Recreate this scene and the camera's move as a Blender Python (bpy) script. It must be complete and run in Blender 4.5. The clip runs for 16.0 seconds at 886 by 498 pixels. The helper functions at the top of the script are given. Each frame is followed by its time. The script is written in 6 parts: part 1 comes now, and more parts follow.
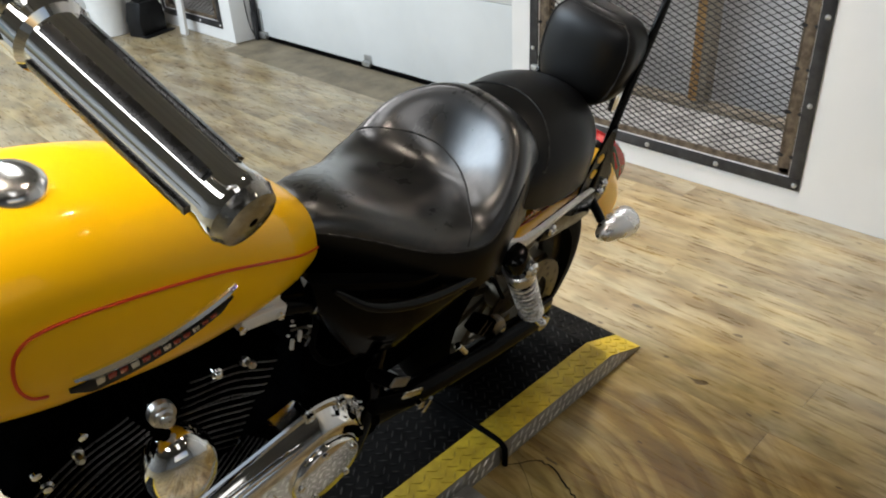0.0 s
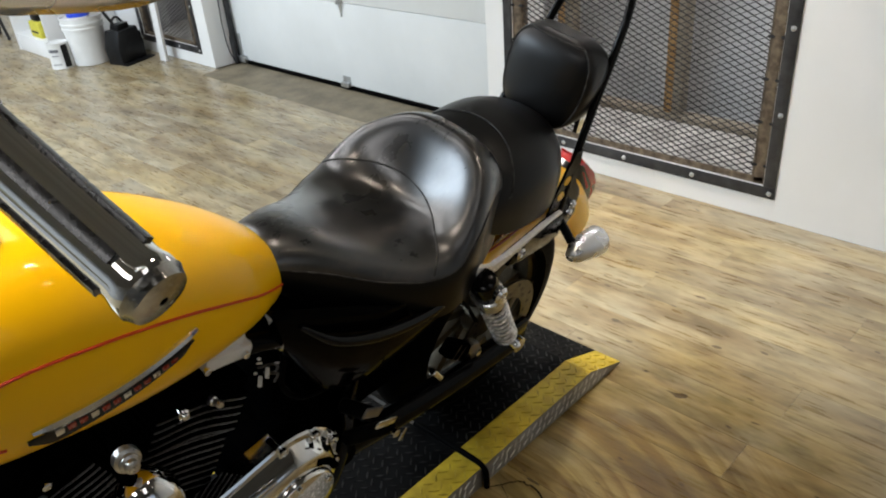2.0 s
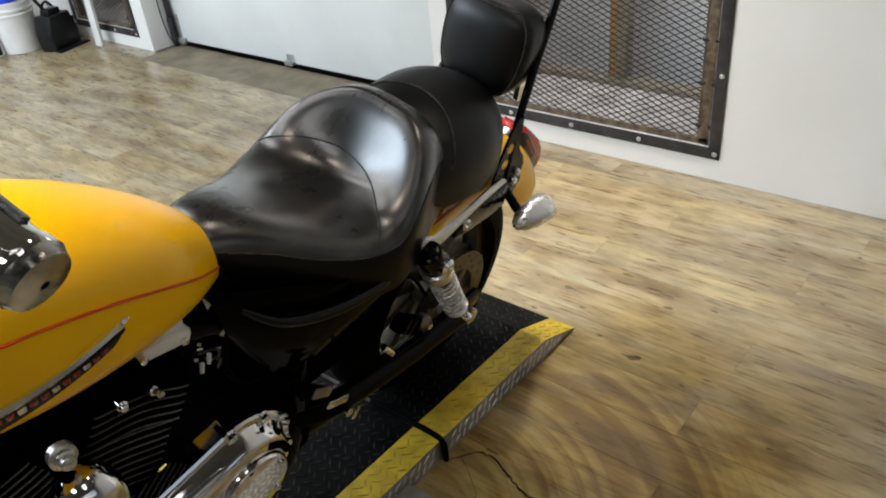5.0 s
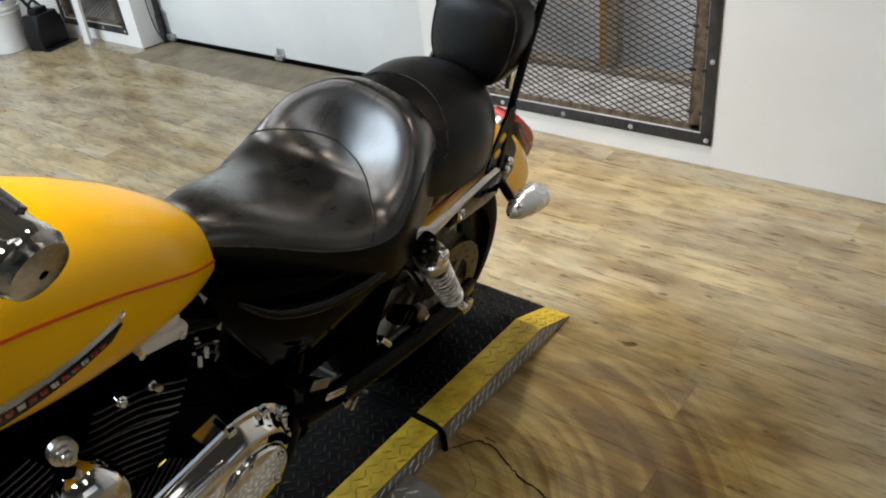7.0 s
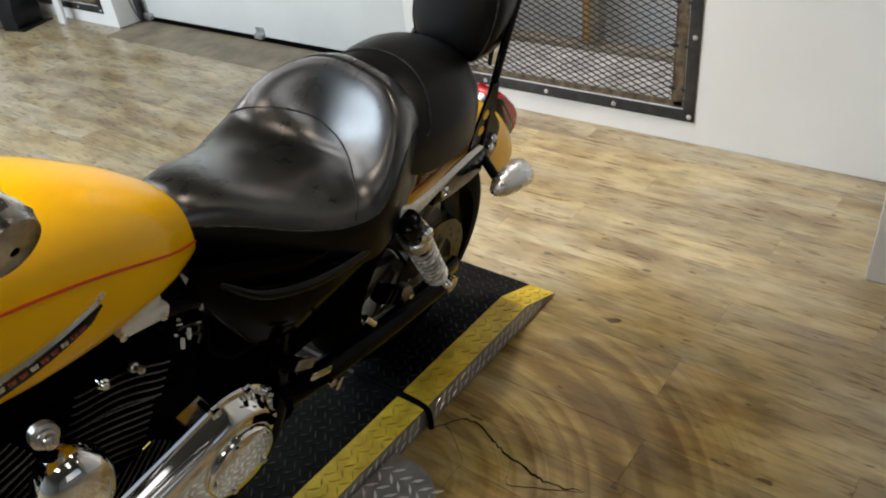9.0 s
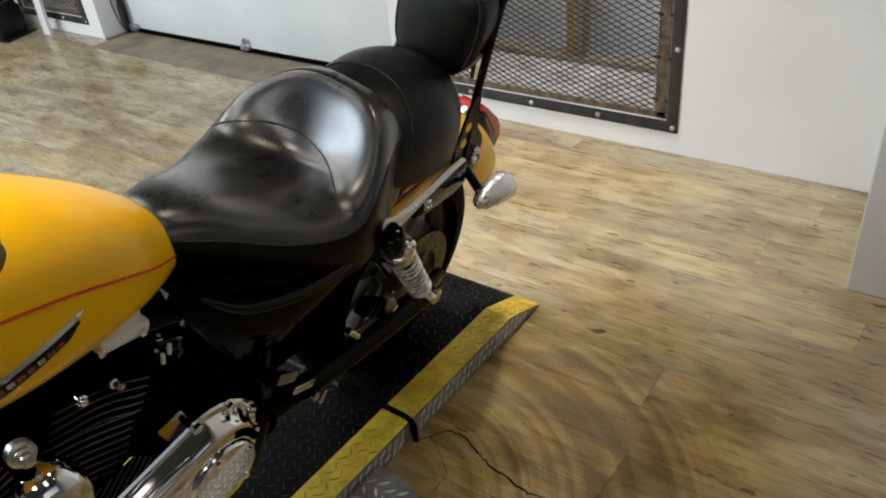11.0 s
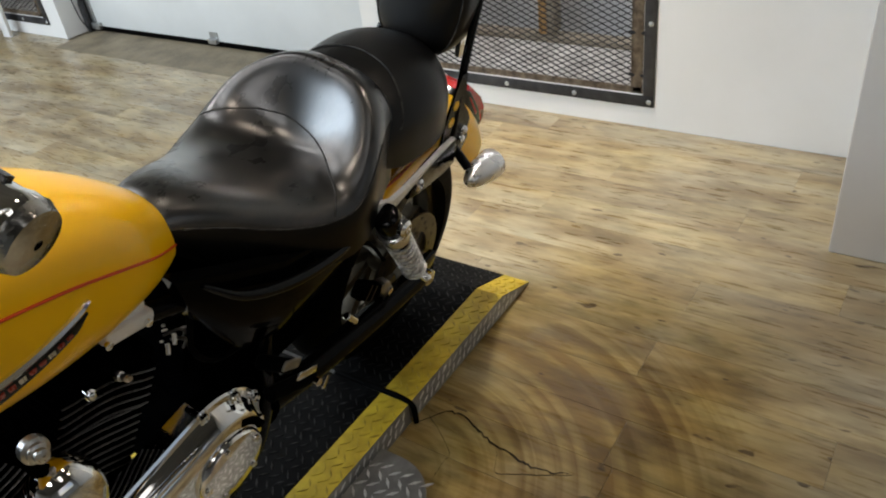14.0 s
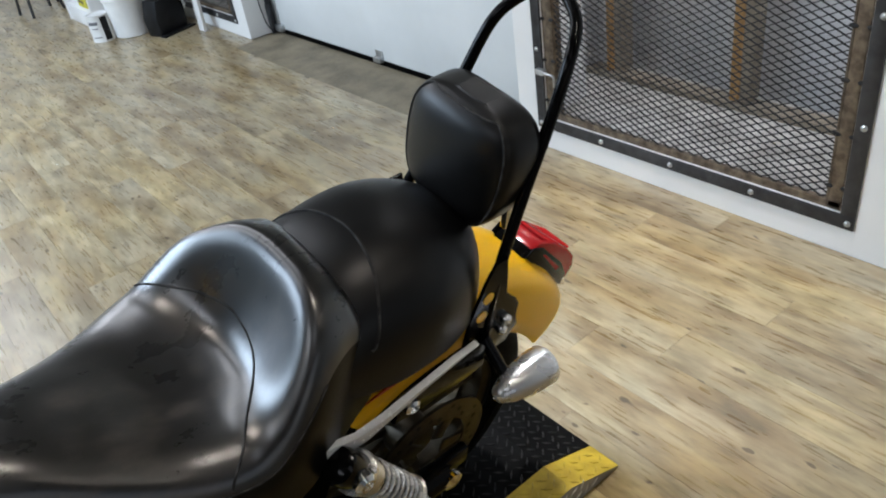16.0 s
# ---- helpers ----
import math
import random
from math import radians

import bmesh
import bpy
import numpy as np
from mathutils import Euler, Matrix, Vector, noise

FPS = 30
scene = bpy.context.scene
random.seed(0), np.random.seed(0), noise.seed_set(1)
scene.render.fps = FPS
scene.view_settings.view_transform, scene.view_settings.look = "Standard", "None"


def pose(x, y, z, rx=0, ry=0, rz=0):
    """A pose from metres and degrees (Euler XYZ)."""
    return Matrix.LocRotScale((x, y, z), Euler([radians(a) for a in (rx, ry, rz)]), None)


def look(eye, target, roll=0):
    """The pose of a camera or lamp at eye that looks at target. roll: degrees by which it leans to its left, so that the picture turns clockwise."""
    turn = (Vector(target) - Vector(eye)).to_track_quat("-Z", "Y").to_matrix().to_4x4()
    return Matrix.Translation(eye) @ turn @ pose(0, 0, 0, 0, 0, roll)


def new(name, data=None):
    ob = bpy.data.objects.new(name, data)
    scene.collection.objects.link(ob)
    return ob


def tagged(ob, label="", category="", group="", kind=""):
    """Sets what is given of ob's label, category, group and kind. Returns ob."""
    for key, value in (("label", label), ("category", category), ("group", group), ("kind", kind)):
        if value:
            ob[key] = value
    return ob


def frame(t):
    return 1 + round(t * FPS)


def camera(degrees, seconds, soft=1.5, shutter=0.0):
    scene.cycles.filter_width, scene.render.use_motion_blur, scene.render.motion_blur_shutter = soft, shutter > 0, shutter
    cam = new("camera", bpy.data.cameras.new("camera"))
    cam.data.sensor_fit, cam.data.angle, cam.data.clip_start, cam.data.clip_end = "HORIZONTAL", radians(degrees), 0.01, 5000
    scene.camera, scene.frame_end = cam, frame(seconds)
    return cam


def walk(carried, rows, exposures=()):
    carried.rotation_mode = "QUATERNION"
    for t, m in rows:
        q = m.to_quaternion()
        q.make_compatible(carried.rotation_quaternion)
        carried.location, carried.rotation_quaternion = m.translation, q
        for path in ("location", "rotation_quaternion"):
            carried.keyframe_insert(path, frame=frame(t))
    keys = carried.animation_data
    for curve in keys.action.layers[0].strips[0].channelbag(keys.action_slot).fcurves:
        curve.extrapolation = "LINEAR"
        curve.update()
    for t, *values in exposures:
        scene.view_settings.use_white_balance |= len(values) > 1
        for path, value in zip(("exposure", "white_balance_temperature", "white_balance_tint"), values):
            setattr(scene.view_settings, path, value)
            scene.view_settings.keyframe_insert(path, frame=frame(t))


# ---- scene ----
cam = camera(60.0, 16.0, soft=2.0)
PATH = [
    (0, (-0.091, -0.089, 1.466), (1.092, 1.167, 0.456), -3.1),
    (0.5, (-0.044, -0.095, 1.519), (1.239, 1.11, 0.57), -5.1),
    (1, (-0.043, -0.108, 1.528), (1.25, 1.123, 0.628), -5.7),
    (1.5, (-0.044, -0.103, 1.492), (1.189, 1.123, 0.502), -4.5),
    (2, (-0.052, -0.12, 1.496), (1.157, 1.132, 0.512), -4.8),
    (2.5, (-0.051, -0.129, 1.494), (1.179, 1.1, 0.506), -4.8),
    (3, (-0.044, -0.138, 1.491), (1.195, 1.084, 0.506), -5.6),
    (3.5, (-0.032, -0.134, 1.487), (1.211, 1.068, 0.483), -5.4),
    (6, (-0.022, -0.131, 1.475), (1.231, 1.017, 0.42), -6.8),
    (6.5, (-0.028, -0.134, 1.475), (1.221, 1.015, 0.417), -7.0),
    (7, (-0.028, -0.134, 1.474), (1.225, 1.006, 0.412), -7.0),
    (7.5, (-0.025, -0.134, 1.475), (1.237, 0.977, 0.392), -7.5),
    (8, (-0.023, -0.13, 1.468), (1.237, 0.969, 0.371), -7.2),
    (10.5, (-0.028, -0.137, 1.466), (1.222, 0.958, 0.353), -6.9),
    (11, (-0.016, -0.14, 1.473), (1.267, 0.937, 0.38), -6.6),
    (11.5, (-0.018, -0.137, 1.471), (1.27, 0.928, 0.372), -6.0),
    (12, (-0.014, -0.129, 1.466), (1.271, 0.929, 0.356), -6.8),
    (12.5, (-0.02, -0.123, 1.457), (1.255, 0.923, 0.325), -6.3),
    (13, (0.002, -0.121, 1.453), (1.321, 0.853, 0.309), -7.6),
    (13.5, (-0.009, -0.119, 1.46), (1.323, 0.858, 0.333), -7.9),
    (14, (-0.053, -0.109, 1.461), (1.255, 0.905, 0.338), -8.2),
    (14.2, (-0.063, -0.1, 1.452), (1.225, 0.934, 0.323), -9.0),
    (14.5, (-0.074, -0.091, 1.471), (1.184, 0.956, 0.322), -8.6),
    (14.7, (-0.016, -0.088, 1.474), (1.224, 1.008, 0.352), -8.7),
    (14.8, (0.012, -0.086, 1.473), (1.254, 1.043, 0.382), -8.4),
    (15, (0.138, -0.095, 1.5), (1.359, 1.109, 0.471), -8.9),
    (15.2, (0.25, -0.112, 1.503), (1.443, 1.159, 0.519), -8.5),
    (15.5, (0.376, -0.102, 1.53), (1.459, 1.235, 0.51), -8.5),
    (15.8, (0.51, -0.046, 1.521), (1.51, 1.318, 0.452), -10.8),
    (16, (0.633, 0.025, 1.506), (1.576, 1.411, 0.411), -9.4),
]
walk(cam, [(t, look(eye, target, roll)) for t, eye, target, roll in PATH], exposures=[(0.0, -0.04, 6600, 12), (3.5, -0.04, 6600, 12), (8.2, -0.08, 6650, 12), (10.3, -0.15, 6700, 12), (14.5, -0.12, 6600, 12), (15.0, -0.13, 6450, 12), (15.5, -0.20, 6250, 12), (16.0, -0.22, 6050, 12)])

# ---------------------------------------------------------------- world and light
world = bpy.data.worlds.new("world")
scene.world = world
world.use_nodes = True
wbg = world.node_tree.nodes["Background"]
wsky = world.node_tree.nodes.new("ShaderNodeTexSky")
wsky.sky_type, wsky.sun_disc = "NISHITA", False
wsky.sun_elevation, wsky.sun_rotation = radians(35), radians(200)
world.node_tree.links.new(wsky.outputs["Color"], wbg.inputs["Color"])
wbg.inputs["Strength"].default_value = 0.06


def area_lamp(name, x, y, z, sx, sy, watts, colour):
    data = bpy.data.lights.new(name, "AREA")
    data.shape, data.size, data.size_y, data.energy, data.color = "RECTANGLE", sx, sy, watts, colour
    ob = new(name, data)
    ob.matrix_world = pose(x, y, z)
    return ob


CEIL_Z = 2.9
COOL, WARM, DAY = (0.96, 0.97, 0.98), (1.0, 0.88, 0.72), (0.72, 0.87, 1.0)
# The first tube is an unseen fill added behind the camera.
TUBES = [(0.2, -0.9, 3), (-1.2, 0.3, 12), (0.0, 2.2, 8), (0.9, 2.2, 9), (0.0, 4.0, 18), (0.9, 4.0, 22), (0.5, 6.2, 24), (0.5, 8.2, 22)]
for tx, ty, watts in TUBES:
    area_lamp("tube_lamp", tx, ty, 2.78, 0.45, 1.3, watts, COOL)
SPOTS = [(-0.05, 0.95, 5.5, 54, WARM), (1.2, 0.3, 3.6, 120, WARM), (1.7, -1.0, 3.0, 120, WARM), (2.2, 1.3, 13.5, 64, (1.0, 0.97, 0.92))]
for tx, ty, watts, cone, hue in SPOTS:
    spot = area_lamp("downlight_lamp", tx, ty, 2.83, 0.12, 0.12, watts, hue)
    spot.data.spread = radians(cone)
# daylight in the openings of the west and north walls; the south opening is made up for a fill lamp
OPENINGS = {"west": (2.8, 6.8, 0.9, 2.4), "north": (-3.0, 1.2, 1.0, 2.4), "south": (-1.6, 1.4, 1.0, 2.4)}


def window_lamp(name, x, y, z, sx, sy, watts, colour, turn):
    ob = area_lamp(name, x, y, z, sx, sy, watts, colour)
    ob.matrix_world = pose(x, y, z) @ Matrix.Rotation(radians(turn), 4, "Z") @ Matrix.Rotation(radians(90), 4, "X")
    return ob


window_lamp("west_daylight", -4.22, 4.8, 1.65, 3.9, 1.4, 120, DAY, 90)
window_lamp("north_daylight", -0.9, 9.62, 1.7, 4.1, 1.3, 300, DAY, 0)
# warm fill from an invented opening, to lift the tank's near side
window_lamp("south_fill", -0.1, -3.22, 1.7, 2.9, 1.3, 34, (1.0, 0.92, 0.80), 180)
# daylight through the large roof light over the far bay
SKYLIGHTS = [(-2.0, 5.0, 460)]
SKY_W, SKY_L = 2.6, 4.4
for tx, ty, watts in SKYLIGHTS:
    area_lamp("roof_daylight", tx, ty, CEIL_Z + 0.03, SKY_W, SKY_L, watts, DAY)
# invented lamps out of view that brighten the panels behind the mesh
NICHES = [(3.18, 1.55, 19), (3.18, 5.6, 6)]
for tx, ty, watts in NICHES:
    area_lamp("niche_fill", tx, ty, 2.15, 0.1, 0.9, watts, COOL)

# ---------------------------------------------------------------- materials
MATS = {}


def nodes_of(name):
    m = bpy.data.materials.new(name)
    m.use_nodes = True
    nt = m.node_tree
    b = nt.nodes["Principled BSDF"]
    return m, nt, b


def link(nt, a, b):
    nt.links.new(a, b)


def tex_noise(nt, scale, detail=4.0, stretch=None, rough=0.55):
    tc = nt.nodes.new("ShaderNodeTexCoord")
    n = nt.nodes.new("ShaderNodeTexNoise")
    n.inputs["Scale"].default_value, n.inputs["Detail"].default_value = scale, detail
    n.inputs["Roughness"].default_value = rough
    if stretch:
        mp = nt.nodes.new("ShaderNodeMapping")
        mp.inputs["Scale"].default_value = stretch
        link(nt, tc.outputs["Object"], mp.inputs["Vector"])
        link(nt, mp.outputs["Vector"], n.inputs["Vector"])
    else:
        link(nt, tc.outputs["Object"], n.inputs["Vector"])
    return n


def ramp(nt, source, stops):
    r = nt.nodes.new("ShaderNodeValToRGB")
    els = r.color_ramp.elements
    els[0].position, els[0].color = stops[0][0], (*stops[0][1], 1)
    els[1].position, els[1].color = stops[-1][0], (*stops[-1][1], 1)
    for p, c in stops[1:-1]:
        e = els.new(p)
        e.color = (*c, 1)
    link(nt, source, r.inputs["Fac"])
    return r


def value_range(nt, source, lo, hi, a=0.0, b=1.0):
    r = nt.nodes.new("ShaderNodeMapRange")
    r.inputs["From Min"].default_value, r.inputs["From Max"].default_value = a, b
    r.inputs["To Min"].default_value, r.inputs["To Max"].default_value = lo, hi
    link(nt, source, r.inputs["Value"])
    return r


def bump(nt, b, source, strength, distance):
    bp = nt.nodes.new("ShaderNodeBump")
    bp.inputs["Strength"].default_value, bp.inputs["Distance"].default_value = strength, distance
    link(nt, source, bp.inputs["Height"])
    link(nt, bp.outputs["Normal"], b.inputs["Normal"])
    return bp


def grey(v):
    return (v, v, v)


def surface(name, dark, light, scale, rough, metal=0.0, bumps=(0.15, 0.002), fine=None, coat=0.0, detail=5.0, lo=0.35, hi=0.65, spec=0.5):
    """Two-scale mottled material: colour from a slow noise, roughness from a fast one."""
    m, nt, b = nodes_of(name)
    slow = tex_noise(nt, scale, detail)
    fast = tex_noise(nt, fine or scale * 9, 3.0)
    r = ramp(nt, slow.outputs["Fac"], [(lo, dark), (hi, light)])
    link(nt, r.outputs["Color"], b.inputs["Base Color"])
    rr = value_range(nt, fast.outputs["Fac"], rough[0], rough[1], 0.3, 0.7)
    link(nt, rr.outputs["Result"], b.inputs["Roughness"])
    b.inputs["Metallic"].default_value = metal
    b.inputs["Specular IOR Level"].default_value = spec
    b.inputs["Coat Weight"].default_value = coat
    b.inputs["Coat Roughness"].default_value = 0.04
    if bumps:
        bump(nt, b, fast.outputs["Fac"], *bumps)
    MATS[name] = m
    return m


WALL = surface("white wall paint", (0.74, 0.74, 0.72), (0.80, 0.80, 0.79), 1.6, (0.45, 0.6), bumps=(0.12, 0.001), fine=160)
DOOR = surface("white door enamel", (0.70, 0.72, 0.71), (0.76, 0.78, 0.77), 2.2, (0.3, 0.42), bumps=(0.06, 0.001), fine=220)
CEIL = surface("grey workshop ceiling", (0.11, 0.11, 0.11), (0.16, 0.16, 0.16), 2.0, (0.7, 0.8), fine=90)
TRIM = surface("white trim paint", (0.76, 0.76, 0.75), (0.82, 0.82, 0.81), 3.0, (0.35, 0.5), fine=120)
CONCRETE = surface("stained concrete", (0.12, 0.098, 0.064), (0.27, 0.225, 0.15), 5.0, (0.5, 0.7), bumps=(0.3, 0.003), fine=60, lo=0.3, hi=0.7)
WOODP = surface("construction timber", (0.36, 0.19, 0.06), (0.50, 0.29, 0.11), 8.0, (0.6, 0.75), fine=70, bumps=(0.2, 0.002))
PLASTER = surface("dusty grey panel", (0.52, 0.52, 0.53), (0.72, 0.72, 0.73), 3.0, (0.7, 0.85), fine=50, bumps=(0.2, 0.003))
DUSTY = surface("dusty white ledge", (0.34, 0.32, 0.29), (0.62, 0.60, 0.56), 9.0, (0.7, 0.85), fine=80)
BLACKSTEEL = surface("black painted steel", (0.018, 0.018, 0.02), (0.05, 0.05, 0.052), 12.0, (0.35, 0.55), metal=0.3, fine=90, bumps=(0.15, 0.001))
RUSTY = surface("rusty angle steel", (0.07, 0.05, 0.034), (0.20, 0.155, 0.105), 26.0, (0.5, 0.75), metal=0.3, fine=120, bumps=(0.3, 0.002))
MESHM = surface("dark expanded metal", (0.012, 0.012, 0.013), (0.035, 0.034, 0.033), 20.0, (0.45, 0.65), metal=0.5, fine=90)
GALV = surface("galvanised steel", (0.42, 0.43, 0.43), (0.6, 0.61, 0.6), 30.0, (0.3, 0.45), metal=0.9, fine=150)
RUBBER = surface("black rubber", (0.0012, 0.0012, 0.0012), (0.003, 0.003, 0.003), 14.0, (0.55, 0.7), fine=120, spec=0.02)
LEATHER2 = surface("matt black vinyl", (0.0014, 0.0014, 0.0015), (0.0034, 0.0033, 0.0034), 9.0, (0.32, 0.42), bumps=(0.14, 0.0005), fine=300, spec=0.38)
SKIRT = surface("black seat skirt", (0.0012, 0.0012, 0.0012), (0.0026, 0.0025, 0.0025), 9.0, (0.28, 0.38), bumps=(0.14, 0.0005), fine=300, spec=0.22)
COVERM = surface("gloss black side cover paint", (0.0008, 0.0008, 0.0008), (0.0015, 0.0015, 0.0015), 12.0, (0.07, 0.12), bumps=None, spec=0.05)
LIPM = surface("polished black lip paint", (0.0008, 0.0008, 0.0008), (0.0015, 0.0015, 0.0015), 12.0, (0.10, 0.16), bumps=None, spec=0.25)
CAST = surface("dull cast alloy", (0.022, 0.021, 0.02), (0.06, 0.057, 0.052), 22.0, (0.35, 0.5), metal=0.9, fine=120)
SATIN = surface("satin chrome", (0.74, 0.74, 0.74), (0.82, 0.82, 0.82), 10.0, (0.25, 0.31), metal=0.85, bumps=None, fine=40)
YELLOW = surface("yellow clear-coated paint", (0.93, 0.50, 0.002), (0.95, 0.52, 0.003), 3.0, (0.30, 0.34), bumps=None, fine=60, coat=0.5, spec=0.08)
RED = surface("red pinstripe paint", (0.55, 0.045, 0.008), (0.62, 0.06, 0.010), 30.0, (0.3, 0.35), bumps=None, spec=0.3)
DARKRED = surface("dark red flame decal", (0.18, 0.014, 0.01), (0.34, 0.024, 0.012), 20.0, (0.25, 0.3), bumps=None, coat=1.0)
CHROME = surface("polished chrome", (0.80, 0.79, 0.77), (0.86, 0.855, 0.84), 6.0, (0.05, 0.07), metal=1.0, bumps=None, fine=40)
ALLOY = surface("brushed alloy", (0.55, 0.53, 0.49), (0.7, 0.69, 0.66), 25.0, (0.25, 0.4), metal=1.0, fine=150, bumps=(0.08, 0.001))
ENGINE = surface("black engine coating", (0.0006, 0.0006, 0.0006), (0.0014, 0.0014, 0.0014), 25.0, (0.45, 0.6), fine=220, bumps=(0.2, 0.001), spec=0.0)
FINEDGE = surface("machined fin edge", (0.012, 0.012, 0.011), (0.09, 0.086, 0.08), 14.0, (0.25, 0.4), metal=0.9, fine=150, bumps=None)
GLOSSBLACK = surface("gloss black paint", (0.0015, 0.0015, 0.0015), (0.003, 0.003, 0.003), 12.0, (0.10, 0.18), bumps=None, spec=0.12)
WHEELM = surface("pale gold cast wheel", (0.045, 0.036, 0.022), (0.09, 0.072, 0.046), 20.0, (0.4, 0.5), metal=0.5, fine=120)
DISCM = surface("brake disc steel", (0.045, 0.036, 0.024), (0.08, 0.066, 0.045), 30.0, (0.35, 0.45), metal=0.8, fine=160)
REDLENS = surface("red lamp lens", (0.34, 0.006, 0.007), (0.42, 0.010, 0.011), 8.0, (0.16, 0.22), bumps=None, spec=0.35)
PLATE = surface("black diamond plate", (0.002, 0.002, 0.002), (0.006, 0.006, 0.006), 12.0, (0.45, 0.6), metal=0.0, fine=110, bumps=(0.15, 0.001), spec=0.06)
PLATEWORN = surface("worn lug steel", (0.003, 0.003, 0.003), (0.036, 0.035, 0.033), 18.0, (0.35, 0.5), metal=0.2, fine=110, lo=0.42, hi=0.68)
PLATEYEL = surface("worn yellow paint on plate", (0.36, 0.25, 0.015), (0.60, 0.43, 0.03), 16.0, (0.4, 0.55), fine=90, bumps=(0.2, 0.001))
YELWORN = surface("paint-worn lug", (0.27, 0.19, 0.014), (0.54, 0.39, 0.028), 20.0, (0.45, 0.6), fine=90)
STRUTM = surface("polished strut alloy", (0.82, 0.81, 0.79), (0.88, 0.87, 0.85), 4.0, (0.24, 0.28), metal=0.1, fine=90, bumps=None)
GRIPRUBBER = surface("shiny black grip rubber", (0.002, 0.002, 0.002), (0.004, 0.004, 0.004), 20.0, (0.22, 0.34), fine=120, spec=0.5, bumps=None)
CALM = surface("brushed caliper alloy", (0.22, 0.21, 0.19), (0.36, 0.35, 0.32), 22.0, (0.3, 0.42), metal=0.9, fine=120)
ENDM = surface("dull pitted chrome", (0.30, 0.29, 0.27), (0.62, 0.61, 0.58), 60.0, (0.12, 0.28), metal=1.0, fine=200, bumps=(0.2, 0.002))
CAPM = surface("bright cap chrome", (0.80, 0.80, 0.79), (0.88, 0.88, 0.87), 10.0, (0.16, 0.22), metal=1.0, bumps=None, fine=40)
SPRINGM = surface("pale steel spring", (0.76, 0.76, 0.75), (0.85, 0.85, 0.84), 20.0, (0.22, 0.32), metal=0.5, fine=90, bumps=None)
PLATEALU = surface("bare diamond plate", (0.22, 0.215, 0.205), (0.36, 0.355, 0.34), 16.0, (0.28, 0.42), metal=0.6, fine=90)
LUGM = surface("bright worn lug", (0.55, 0.55, 0.53), (0.78, 0.775, 0.76), 40.0, (0.25, 0.4), metal=0.35, fine=120, bumps=None)
BUCKETM = surface("white bucket plastic", (0.66, 0.66, 0.64), (0.76, 0.76, 0.74), 6.0, (0.35, 0.45), fine=60)
BLUE = surface("blue plastic", (0.01, 0.05, 0.55), (0.02, 0.08, 0.7), 9.0, (0.3, 0.4), fine=60)
PRINT = surface("grey label print", (0.10, 0.10, 0.11), (0.16, 0.16, 0.17), 40.0, (0.5, 0.6), fine=90, bumps=None)
DARKPLASTIC = surface("black moulded plastic", (0.003, 0.003, 0.0032), (0.008, 0.008, 0.0085), 16.0, (0.4, 0.5), fine=90, spec=0.25)
STITCH = surface("grey stitched piping", (0.012, 0.012, 0.012), (0.06, 0.058, 0.055), 60.0, (0.6, 0.7), fine=200, bumps=None, spec=0.2)
CLOTHYEL = surface("yellow cloth", (0.5, 0.45, 0.04), (0.66, 0.6, 0.08), 20.0, (0.7, 0.8), fine=90)
# Unseen walls: grey chosen so less light bounces onto the bike.
DIMWALL = surface("dim grey for unseen walls", (0.20, 0.20, 0.20), (0.25, 0.25, 0.25), 1.6, (0.5, 0.65), fine=120)
TANWOOD = surface("grey frame wood", (0.24, 0.2, 0.15), (0.34, 0.29, 0.22), 14.0, (0.5, 0.7), fine=90)


def leather_material():
    """Black hide: soft folds, fine pores, and brown-grey rubbed patches where riders sit."""
    m, nt, b = nodes_of("worn black leather")
    rub = tex_noise(nt, 6.5, 3.0, (1.0, 1.6, 1.0), 0.5)
    streaks = tex_noise(nt, 16.0, 7.0, (1.0, 1.8, 1.3), 0.68)
    both = nt.nodes.new("ShaderNodeMath")
    both.operation = "MULTIPLY"
    link(nt, rub.outputs["Fac"], both.inputs[0])
    link(nt, streaks.outputs["Fac"], both.inputs[1])
    col = ramp(nt, both.outputs[0], [(0.20, (0.0012, 0.0011, 0.0011)), (0.29, (0.005, 0.0042, 0.0037)), (0.42, (0.034, 0.027, 0.022))])
    link(nt, col.outputs["Color"], b.inputs["Base Color"])
    rr = value_range(nt, both.outputs[0], 0.25, 0.38, 0.14, 0.42)
    link(nt, rr.outputs["Result"], b.inputs["Roughness"])
    b.inputs["Specular IOR Level"].default_value = 0.85
    b.inputs["Coat Weight"].default_value, b.inputs["Coat Roughness"].default_value = 0.85, 0.28
    pores = tex_noise(nt, 260.0, 2.0)
    folds = tex_noise(nt, 22.0, 4.0, (1.0, 2.6, 1.0), 0.5)
    fine_ = bump(nt, b, pores.outputs["Fac"], 0.16, 0.0005)
    coarse = nt.nodes.new("ShaderNodeBump")
    coarse.inputs["Strength"].default_value, coarse.inputs["Distance"].default_value = 0.06, 0.002
    link(nt, folds.outputs["Fac"], coarse.inputs["Height"])
    link(nt, coarse.outputs["Normal"], fine_.inputs["Normal"])
    return m


LEATHER = leather_material()


SWIRL, SCUFF, TURN = (0.78, 0.83), (1.17, 0.53), 0.545   # middle of the curved scuffs, where they lie, radius of the darkest


